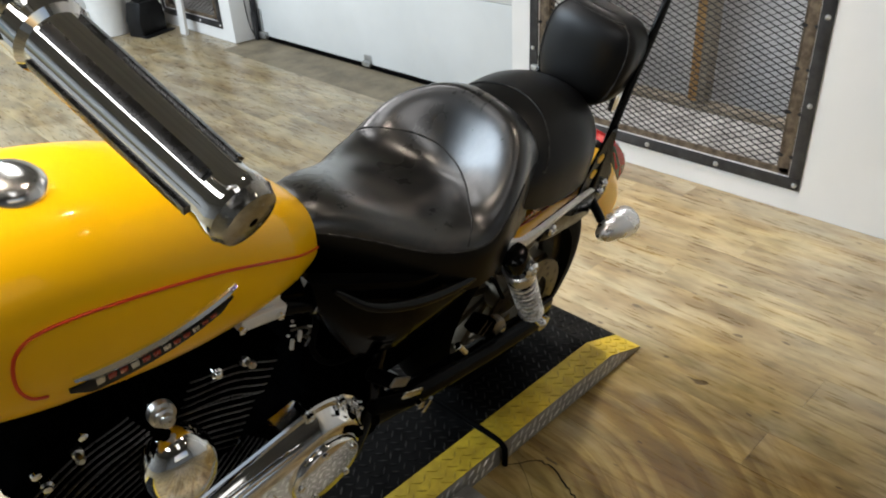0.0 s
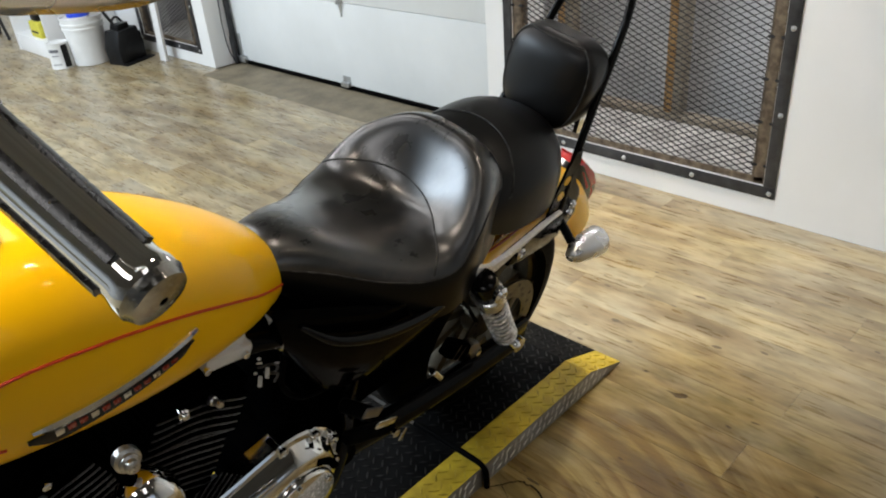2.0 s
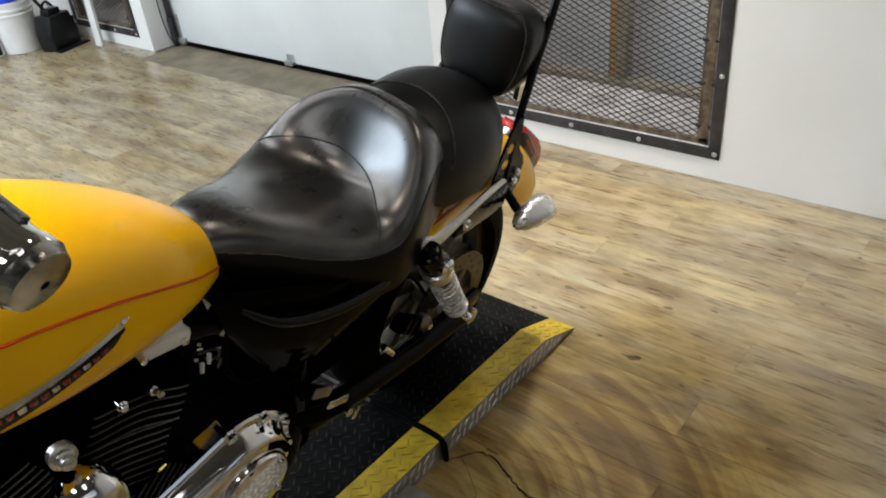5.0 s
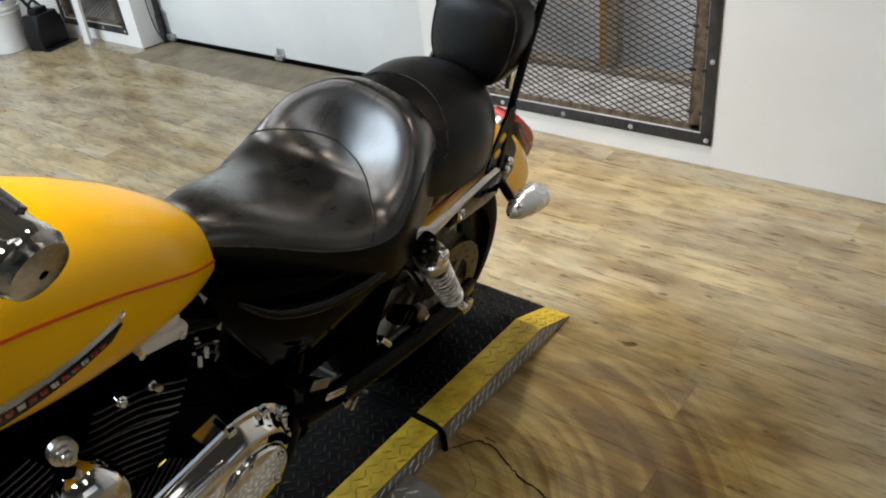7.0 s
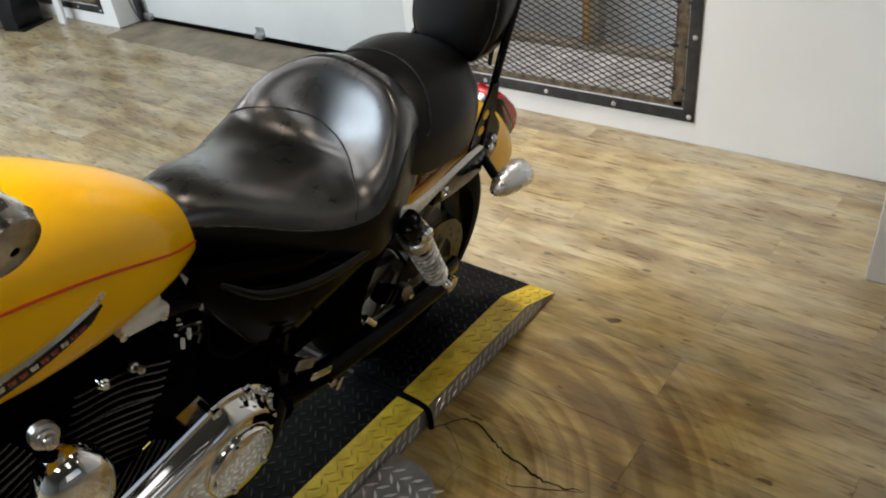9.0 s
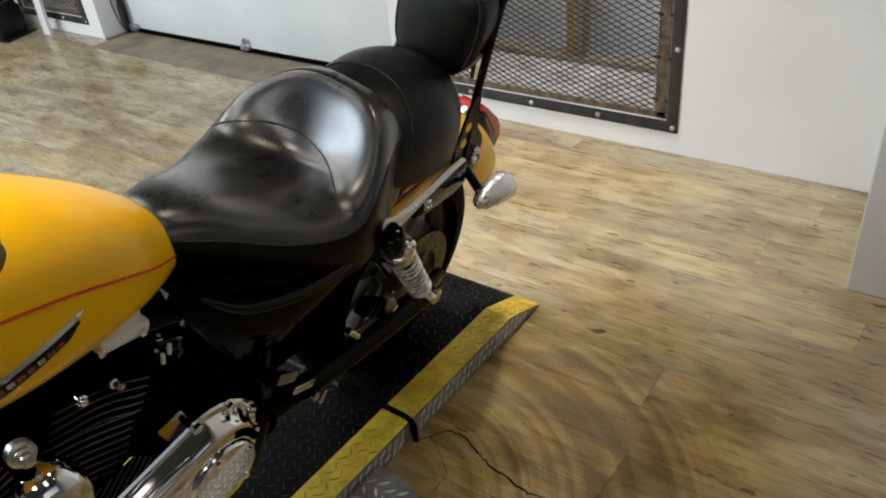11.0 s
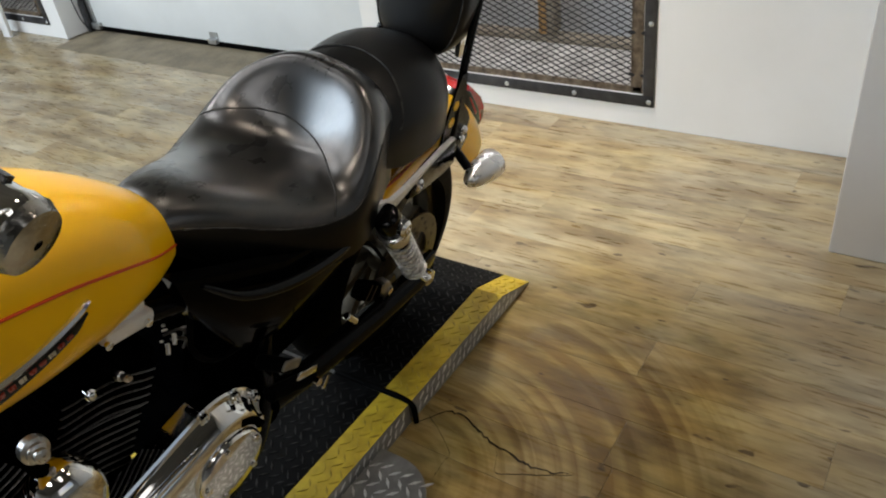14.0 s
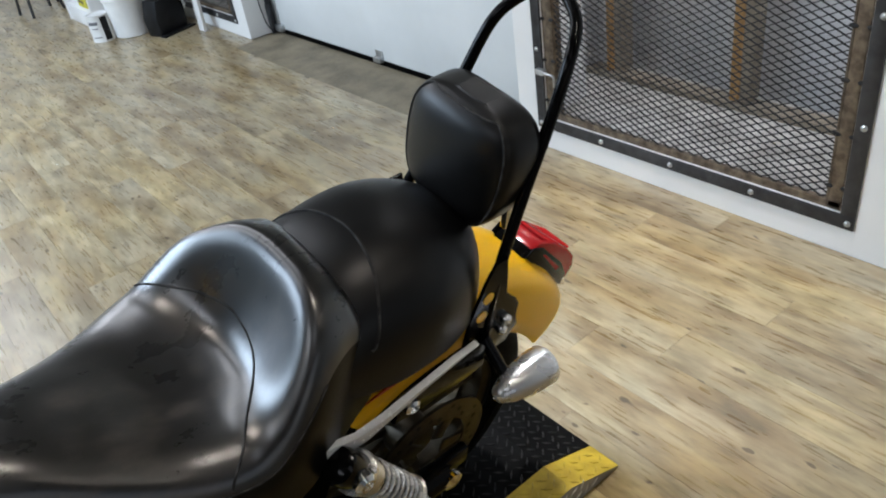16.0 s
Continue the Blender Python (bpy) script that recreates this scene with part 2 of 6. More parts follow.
def plank_material():
    m, nt, b = nodes_of("oak-look vinyl plank")
    info = nt.nodes.new("ShaderNodeObjectInfo")
    geo = nt.nodes.new("ShaderNodeNewGeometry")
    tc = nt.nodes.new("ShaderNodeTexCoord")
    # each plank takes its own stretch of grain
    mul = nt.nodes.new("ShaderNodeVectorMath")
    mul.operation = "MULTIPLY_ADD"
    comb = nt.nodes.new("ShaderNodeCombineXYZ")
    both = nt.nodes.new("ShaderNodeMath")
    both.operation = "ADD"
    link(nt, info.outputs["Random"], both.inputs[0])
    link(nt, geo.outputs["Random Per Island"], both.inputs[1])
    for axis in "XYZ":
        link(nt, both.outputs[0], comb.inputs[axis])
    mul.inputs[1].default_value = (37.0, 53.0, 11.0)
    link(nt, comb.outputs["Vector"], mul.inputs[0])
    link(nt, geo.outputs["Position"], mul.inputs[2])

    def noise_at(scale, stretch, detail):
        mp = nt.nodes.new("ShaderNodeMapping")
        mp.inputs["Scale"].default_value = stretch
        n = nt.nodes.new("ShaderNodeTexNoise")
        n.inputs["Scale"].default_value, n.inputs["Detail"].default_value = scale, detail
        link(nt, mul.outputs["Vector"], mp.inputs["Vector"])
        link(nt, mp.outputs["Vector"], n.inputs["Vector"])
        return n
    streak = noise_at(1.0, (9.0, 2.4, 1.0), 6.0)
    blotch = noise_at(1.0, (15.0, 5.0, 1.0), 6.0)
    dash = noise_at(1.0, (32.0, 8.0, 1.0), 5.0)
    grain = noise_at(1.0, (110.0, 9.0, 1.0), 4.0)
    knots = noise_at(1.0, (36.0, 13.0, 1.0), 1.5)
    base = ramp(nt, streak.outputs["Fac"], [(0.30, (0.220, 0.160, 0.086)), (0.41, (0.312, 0.242, 0.147)), (0.52, (0.395, 0.325, 0.212)), (0.66, (0.440, 0.378, 0.262))])
    tone = ramp(nt, both.outputs[0], [(0.0, (0.90, 0.89, 0.90)), (0.7, (1.02, 1.00, 0.95)), (1.1, (0.90, 0.89, 0.89)), (1.5, (1.08, 1.06, 1.0))])

    def times(a, b_, fac):
        mx = nt.nodes.new("ShaderNodeMix")
        mx.data_type, mx.blend_type = "RGBA", "MULTIPLY"
        mx.inputs[0].default_value = fac
        link(nt, a, mx.inputs[6])
        link(nt, b_, mx.inputs[7])
        return mx.outputs[2]
    col = times(base.outputs["Color"], tone.outputs["Color"], 1.0)
    bl = ramp(nt, blotch.outputs["Fac"], [(0.36, (0.58, 0.58, 0.54)), (0.47, (0.92, 0.92, 0.89)), (0.57, (1.08, 1.07, 1.02))])
    col = times(col, bl.outputs["Color"], 0.5)
    hue = noise_at(1.0, (9.0, 1.9, 1.0), 3.0)
    hu = ramp(nt, hue.outputs["Fac"], [(0.36, (0.88, 0.93, 1.04)), (0.50, (1.0, 0.99, 0.95)), (0.62, (1.10, 1.02, 0.70))])
    col = times(col, hu.outputs["Color"], 0.42)
    da = ramp(nt, dash.outputs["Fac"], [(0.36, (0.40, 0.36, 0.31)), (0.44, (0.78, 0.75, 0.70)), (0.51, (1.0, 1.0, 1.0))])
    col = times(col, da.outputs["Color"], 0.4)
    smudge = noise_at(1.0, (24.0, 8.0, 1.0), 6.0)
    sm = ramp(nt, smudge.outputs["Fac"], [(0.40, (0.64, 0.64, 0.59)), (0.55, (1.05, 1.05, 1.04))])
    col = times(col, sm.outputs["Color"], 0.42)
    gr = ramp(nt, grain.outputs["Fac"], [(0.36, (0.72, 0.70, 0.67)), (0.58, (1.05, 1.05, 1.05))])
    col = times(col, gr.outputs["Color"], 0.42)
    kn = ramp(nt, knots.outputs["Fac"], [(0.255, (0.26, 0.22, 0.18)), (0.30, (1.0, 1.0, 1.0))])
    col = times(col, kn.outputs["Color"], 0.9)
    # curved tyre scuffs beside the ramp
    off = nt.nodes.new("ShaderNodeVectorMath")
    off.operation = "SUBTRACT"
    off.inputs[1].default_value = (SWIRL[0], SWIRL[1], 0)
    link(nt, geo.outputs["Position"], off.inputs[0])
    dist = nt.nodes.new("ShaderNodeVectorMath")
    dist.operation = "LENGTH"
    link(nt, off.outputs["Vector"], dist.inputs[0])
    rings_ = nt.nodes.new("ShaderNodeTexNoise")
    rings_.noise_dimensions = "1D"
    rings_.inputs["Scale"].default_value, rings_.inputs["Detail"].default_value = 24.0, 4.0
    link(nt, dist.outputs["Value"], rings_.inputs["W"])
    arc = value_range(nt, rings_.outputs["Fac"], 1.0, 0.25, 0.36, 0.56)
    span = nt.nodes.new("ShaderNodeMapRange")
    span.interpolation_type = "SMOOTHSTEP"
    for key, val in (("From Min", 0.05), ("From Max", 0.60), ("To Min", 1.0), ("To Max", 0.0)):
        span.inputs[key].default_value = val
    spot = nt.nodes.new("ShaderNodeVectorMath")
    spot.operation = "DISTANCE"
    spot.inputs[1].default_value = (SCUFF[0], SCUFF[1], 0)
    link(nt, geo.outputs["Position"], spot.inputs[0])
    link(nt, spot.outputs["Value"], span.inputs["Value"])
    wide = nt.nodes.new("ShaderNodeMapRange")
    wide.interpolation_type = "SMOOTHSTEP"
    for key, val in (("From Min", 0.15), ("From Max", 0.95), ("To Min", 1.0), ("To Max", 0.0)):
        wide.inputs[key].default_value = val
    link(nt, spot.outputs["Value"], wide.inputs["Value"])
    gap = nt.nodes.new("ShaderNodeMath")
    gap.operation = "SUBTRACT"
    gap.inputs[1].default_value = TURN
    link(nt, dist.outputs["Value"], gap.inputs[0])
    off_ = nt.nodes.new("ShaderNodeMath")
    off_.operation = "ABSOLUTE"
    link(nt, gap.outputs[0], off_.inputs[0])
    band = value_range(nt, off_.outputs[0], 1.5, 0.45, 0.008, 0.045)
    streaky = nt.nodes.new("ShaderNodeMath")
    streaky.operation = "MULTIPLY"
    link(nt, arc.outputs["Result"], streaky.inputs[0])
    link(nt, band.outputs["Result"], streaky.inputs[1])
    amount = nt.nodes.new("ShaderNodeMath")
    amount.operation = "MULTIPLY"
    link(nt, streaky.outputs[0], amount.inputs[0])
    link(nt, span.outputs["Result"], amount.inputs[1])
    sw = ramp(nt, amount.outputs[0], [(0.0, (1.0, 1.0, 1.0)), (0.36, (0.56, 0.48, 0.31))])
    col = times(col, sw.outputs["Color"], 1.0)
    # brown dirt round the scuffs, with the bike's soft shade painted into it
    patchy = nt.nodes.new("ShaderNodeTexNoise")
    patchy.inputs["Scale"].default_value, patchy.inputs["Detail"].default_value = 3.2, 5.0
    link(nt, geo.outputs["Position"], patchy.inputs["Vector"])
    dirt_shade = nt.nodes.new("ShaderNodeMath")
    dirt_shade.operation = "MULTIPLY"
    link(nt, patchy.outputs["Fac"], dirt_shade.inputs[0])
    link(nt, wide.outputs["Result"], dirt_shade.inputs[1])
    di = ramp(nt, dirt_shade.outputs[0], [(0.05, (1.0, 1.0, 1.0)), (0.50, (0.88, 0.79, 0.46))])
    col = times(col, di.outputs["Color"], 1.0)
    # dull brown scuffs, at the scale of the whole floor
    scuff = nt.nodes.new("ShaderNodeTexNoise")
    scuff.inputs["Scale"].default_value, scuff.inputs["Detail"].default_value = 1.3, 5.0
    link(nt, geo.outputs["Position"], scuff.inputs["Vector"])
    sc = ramp(nt, scuff.outputs["Fac"], [(0.38, (0.70, 0.65, 0.53)), (0.56, (1.0, 1.0, 1.0))])
    col = times(col, sc.outputs["Color"], 0.4)
    link(nt, col, b.inputs["Base Color"])
    rr = value_range(nt, grain.outputs["Fac"], 0.25, 0.37, 0.3, 0.7)
    link(nt, rr.outputs["Result"], b.inputs["Roughness"])
    dull = value_range(nt, dirt_shade.outputs[0], 1.0, 0.18, 0.06, 0.36)   # the browned, shaded patch loses its shine
    link(nt, dull.outputs["Result"], b.inputs["Specular IOR Level"])
    bump(nt, b, grain.outputs["Fac"], 0.10, 0.001)
    return m


PLANK = plank_material()

# ---------------------------------------------------------------- mesh helpers
I4 = Matrix.Identity(4)


def mesh_of(bm, name, material, smooth=True, sharp=40):
    bmesh.ops.recalc_face_normals(bm, faces=bm.faces)
    me = bpy.data.meshes.new(name)
    bm.to_mesh(me)
    bm.free()
    mats = material if isinstance(material, (list, tuple)) else [material]
    for m in mats:
        me.materials.append(m)
    if smooth:
        me.shade_smooth()
        me.set_sharp_from_angle(angle=radians(sharp))
    return me


def part(name, bm, material, parent, label="", kind="", smooth=True, sharp=40):
    ob = new(name, mesh_of(bm, name, material, smooth, sharp))
    if parent is not None:
        ob.parent = parent
    return tagged(ob, label=label, kind=kind)


def thing(name, bm, material, label, category, kind="", group="", m=I4, smooth=True, sharp=40):
    ob = new(name, mesh_of(bm, name, material, smooth, sharp))
    ob.matrix_world = m
    return tagged(ob, label, category, group, kind)


def holder(name, label, category, m=I4, group="", kind=""):
    ob = new(name)
    ob.empty_display_size = 0.05
    ob.matrix_world = m
    return tagged(ob, label, category, group, kind)


def add_box(bm, x0, x1, y0, y1, z0, z1, bevel=0.0, m=I4):
    vs = [bm.verts.new(m @ Vector((x, y, z))) for x in (x0, x1) for y in (y0, y1) for z in (z0, z1)]
    q = [(0, 1, 3, 2), (4, 6, 7, 5), (0, 4, 5, 1), (2, 3, 7, 6), (0, 2, 6, 4), (1, 5, 7, 3)]
    fs = [bm.faces.new([vs[i] for i in f]) for f in q]
    if bevel > 0:
        es = list({e for f in fs for e in f.edges})
        bmesh.ops.bevel(bm, geom=es, offset=bevel, segments=2, affect="EDGES", profile=0.5)
    return bm


def box(x0, x1, y0, y1, z0, z1, bevel=0.0, m=I4):
    return add_box(bmesh.new(), x0, x1, y0, y1, z0, z1, bevel, m)


def frame_of(direction):
    d = Vector(direction).normalized()
    return d.to_track_quat("Z", "Y").to_matrix().to_4x4()


def add_lathe(bm, profile, m=I4, n=28, cap=True):
    """Turned shape: profile rows of (radius, height) about local z."""
    rings = []
    for r, h in profile:
        rings.append([bm.verts.new(m @ Vector((r * math.cos(2 * math.pi * k / n), r * math.sin(2 * math.pi * k / n), h))) for k in range(n)])
    for a, b in zip(rings, rings[1:]):
        for k in range(n):
            bm.faces.new((a[k], a[(k + 1) % n], b[(k + 1) % n], b[k]))
    if cap:
        bm.faces.new(rings[0])
        bm.faces.new(rings[-1])
    return bm


def lathe(profile, m=I4, n=28, cap=True):
    return add_lathe(bmesh.new(), profile, m, n, cap)


def between(a, b):
    a, b = Vector(a), Vector(b)
    return Matrix.Translation(a) @ frame_of(b - a), (b - a).length


def add_rod(bm, a, b, r, n=14, edge=0.0):
    m, ln = between(a, b)
    e = edge or min(r * 0.25, ln * 0.2)
    return add_lathe(bm, [(r - e, 0), (r, e), (r, ln - e), (r - e, ln)], m, n)


def rod(a, b, r, n=14):
    return add_rod(bmesh.new(), a, b, r, n)


def smooth_path(points, steps=8, closed=False):
    pts = [Vector(p) for p in points]
    out = []
    n = len(pts)
    segs = n if closed else n - 1
    for i in range(segs):
        p0 = pts[(i - 1) % n] if closed or i > 0 else pts[0] * 2 - pts[1]
        p1, p2 = pts[i], pts[(i + 1) % n]
        p3 = pts[(i + 2) % n] if closed or i + 2 < n else pts[-1] * 2 - pts[-2]
        for k in range(steps):
            t = k / steps
            out.append(0.5 * (2 * p1 + (p2 - p0) * t + (2 * p0 - 5 * p1 + 4 * p2 - p3) * t * t + (3 * p1 - p0 - 3 * p2 + p3) * t ** 3))
    if not closed:
        out.append(pts[-1])
    return out


def add_tube(bm, points, r, n=12, closed=False, radii=None):
    pts = [Vector(p) for p in points]
    count = len(pts)
    rings, up = [], None
    for i, p in enumerate(pts):
        a = pts[(i - 1) % count] if closed or i > 0 else p
        b = pts[(i + 1) % count] if closed or i + 1 < count else p
        t = (b - a).normalized()
        if up is None:
            up = t.orthogonal().normalized()
        up = (up - t * up.dot(t)).normalized()
        side = t.cross(up)
        rad = radii[i] if radii else r
        rings.append([bm.verts.new(p + (up * math.cos(2 * math.pi * k / n) + side * math.sin(2 * math.pi * k / n)) * rad) for k in range(n)])
    pairs = list(zip(rings, rings[1:])) + ([(rings[-1], rings[0])] if closed else [])
    for a, b in pairs:
        for k in range(n):
            bm.faces.new((a[k], a[(k + 1) % n], b[(k + 1) % n], b[k]))
    if not closed:
        bm.faces.new(rings[0])
        bm.faces.new(rings[-1])
    return bm


def tube(points, r, n=12, closed=False, radii=None):
    return add_tube(bmesh.new(), points, r, n, closed, radii)


def add_prism(bm, outline, y0, y1, bevel=0.0, m=I4):
    """Outline of (x, z) extruded along y."""
    a = [bm.verts.new(m @ Vector((x, y0, z))) for x, z in outline]
    b = [bm.verts.new(m @ Vector((x, y1, z))) for x, z in outline]
    n = len(outline)
    fs = [bm.faces.new(a), bm.faces.new(b)]
    es = list(fs[0].edges) + list(fs[1].edges)
    for k in range(n):
        bm.faces.new((a[k], a[(k + 1) % n], b[(k + 1) % n], b[k]))
    if bevel:
        bmesh.ops.bevel(bm, geom=es, offset=bevel, segments=2, affect="EDGES", profile=0.5)
    return bm


def prism(outline, y0, y1, bevel=0.0, m=I4):
    return add_prism(bmesh.new(), outline, y0, y1, bevel, m)


def loft(rings, cap=True, closed=True):
    bm = bmesh.new()
    vs = [[bm.verts.new(p) for p in ring] for ring in rings]
    n = len(vs[0])
    for a, b in zip(vs, vs[1:]):
        for k in range(n if closed else n - 1):
            bm.faces.new((a[k], a[(k + 1) % n], b[(k + 1) % n], b[k]))
    if cap:
        bm.faces.new(vs[0])
        bm.faces.new(vs[-1])
    return bm


def lerp_rows(rows, u):
    """Smooth curve through rows of (u, values...)."""
    if u <= rows[0][0]:
        return rows[0][1:]
    if u >= rows[-1][0]:
        return rows[-1][1:]
    i = max(k for k in range(len(rows) - 1) if rows[k][0] <= u)
    a, b = rows[i], rows[i + 1]
    p, n = rows[max(i - 1, 0)], rows[min(i + 2, len(rows) - 1)]
    h = b[0] - a[0]
    t = (u - a[0]) / h
    out = []
    for k in range(1, len(a)):
        ma = (b[k] - p[k]) / (b[0] - p[0]) * h
        mb = (n[k] - a[k]) / (n[0] - a[0]) * h
        out.append((2 * t ** 3 - 3 * t * t + 1) * a[k] + (t ** 3 - 2 * t * t + t) * ma + (-2 * t ** 3 + 3 * t * t) * b[k] + (t ** 3 - t * t) * mb)
    return tuple(out)

# ---------------------------------------------------------------- the room
WX = 2.73            # inner face of the mesh-window wall
DX = 2.93            # face of the overhead door
CEILING = 2.9
X0, Y0, Y1 = -4.2, -3.2, 9.6
WIN = [(0.881, 2.225, 0.092, 2.06), (5.13, 6.05, 0.085, 2.05)]   # outer sizes of the two steel frames
DOOR_Y = (2.34, 4.985)
DOOR_TOP = 2.5


def wall_block(bm, x0, x1, y0, y1, z0, z1):
    add_box(bm, x0, x1, y0, y1, z0, z1)


bm = bmesh.new()
tw = 0.24
spans = [(Y0, WIN[0][0] + 0.05), (WIN[0][1] - 0.05, DOOR_Y[0]), (DOOR_Y[1], WIN[1][0] + 0.05), (WIN[1][1] - 0.05, Y1)]
for a, b in spans:
    wall_block(bm, WX, WX + tw, a, b, 0, CEILING)
for a, b, z0, z1 in WIN:
    wall_block(bm, WX, WX + tw, a + 0.05, b - 0.05, 0, z0 + 0.05)
    wall_block(bm, WX, WX + tw, a + 0.05, b - 0.05, z1 - 0.05, CEILING)
wall_block(bm, WX, WX + tw, DOOR_Y[0], DOOR_Y[1], DOOR_TOP, CEILING)
thing("wall_east", bm, WALL, "white painted wall with mesh windows and garage door opening", "wall", kind="structure", smooth=False)

thing("wall_stub", box(2.113, WX, Y0, 0.100, 0, CEILING, 0.004), WALL, "white painted projecting wall block", "wall", kind="structure", smooth=False)


def end_wall(name, side, label, mat_):
    a, b, z0, z1 = OPENINGS[side]
    bm = bmesh.new()

    def slab_(p, q, za, zb):
        if side == "west":
            add_box(bm, X0 - 0.2, X0, p, q, za, zb)
        elif side == "north":
            add_box(bm, p, q, Y1, Y1 + 0.2, za, zb)
        else:
            add_box(bm, p, q, Y0 - 0.2, Y0, za, zb)
    lo, hi = (Y0 - 0.2, Y1 + 0.2) if side == "west" else (X0, 3.6)
    slab_(lo, a, 0, CEILING)
    slab_(b, hi, 0, CEILING)
    slab_(a, b, 0, z0)
    slab_(a, b, z1, CEILING)
    thing(name, bm, mat_, label, "wall", kind="structure", smooth=False)


end_wall("wall_north", "north", "plain white painted end wall with window opening", WALL)
# both grey walls stand out of view and hold back bounce light
end_wall("wall_south", "south", "unseen end wall, kept grey to cut bounce light, with added fill opening", DIMWALL)
end_wall("wall_west", "west", "unseen side wall, kept grey to cut bounce light, with window opening", DIMWALL)
bm = bmesh.new()
xs = [X0 - 0.2] + [v for sx, sy, w_ in SKYLIGHTS for v in (sx - SKY_W / 2 - 0.01, sx + SKY_W / 2 + 0.01)] + [3.8]
for a, b in zip(xs, xs[1:]):
    hole = [s for s in SKYLIGHTS if abs((a + b) / 2 - s[0]) < 0.5]
    ya, yb = (hole[0][1] - SKY_L / 2 - 0.01, hole[0][1] + SKY_L / 2 + 0.01) if hole else (None, None)
    for p, q in ([(Y0 - 0.2, ya), (yb, Y1 + 0.2)] if hole else [(Y0 - 0.2, Y1 + 0.2)]):
        add_box(bm, a, b, p, q, CEILING, CEILING + 0.15)
thing("ceiling", bm, CEIL, "flat grey painted workshop ceiling", "ceiling", kind="structure", smooth=False)
thing("subfloor", box(X0 - 0.2, 3.9, Y0 - 0.2, Y1 + 0.2, -0.2, -0.006), CONCRETE, "stained concrete slab under the planks", "floor", kind="structure", smooth=False)
thing("threshold", box(2.575, DX + 0.1, DOOR_Y[0] + 0.002, DOOR_Y[1] - 0.06, -0.02, -0.0008), CONCRETE, "worn bare concrete strip before the garage door", "floor", kind="structure", smooth=False)
# cavities behind the openings
for k, (a, b, z0, z1) in enumerate(WIN):
    bm = bmesh.new()
    add_box(bm, 3.42, 3.5, a - 0.3, b + 0.3, 0, CEILING)
    add_box(bm, WX + tw, 3.42, a - 0.3, a - 0.22, 0, CEILING)
    add_box(bm, WX + tw, 3.42, b + 0.22, b + 0.3, 0, CEILING)
    add_box(bm, WX + tw, 3.42, a - 0.22, b + 0.22, 2.2, 2.3)
    thing("niche_wall", bm, PLASTER, "grey dusty panel behind the mesh window", "wall", kind="structure", smooth=False)
    thing("niche_ledge", box(WX + tw, 3.418, a - 0.218, b + 0.218, 0, 0.105), DUSTY, "dusty white ledge behind the mesh", "ledge", kind="structure", smooth=False)

# fixtures on the ceiling
for tx, ty, watts in TUBES:
    fx = holder("tube_light", "wide white ceiling panel light with tubes", "ceiling light", pose(tx, ty, CEILING), group="ceiling tube lights")
    part("housing", box(-0.24, 0.24, -0.67, 0.67, -0.09, -0.001, 0.01), TRIM, fx)
for tx, ty, watts, cone, hue in SPOTS:
    fx = holder("downlight", "small round ceiling downlight", "ceiling light", pose(tx, ty, CEILING), group="ceiling downlights")
    part("housing", lathe([(0.11, 0), (0.11, -0.03), (0.095, -0.045)], n=24), TRIM, fx)


# housings for the added niche lamps
for tx, ty, watts in NICHES:
    fx = holder("niche_fill_bar", "slim white light bar, added unseen to brighten the niche", "light", pose(tx, ty, 2.2), group="niche lights")
    part("housing", box(-0.06, 0.06, -0.48, 0.48, -0.045, -0.001, 0.006), TRIM, fx)


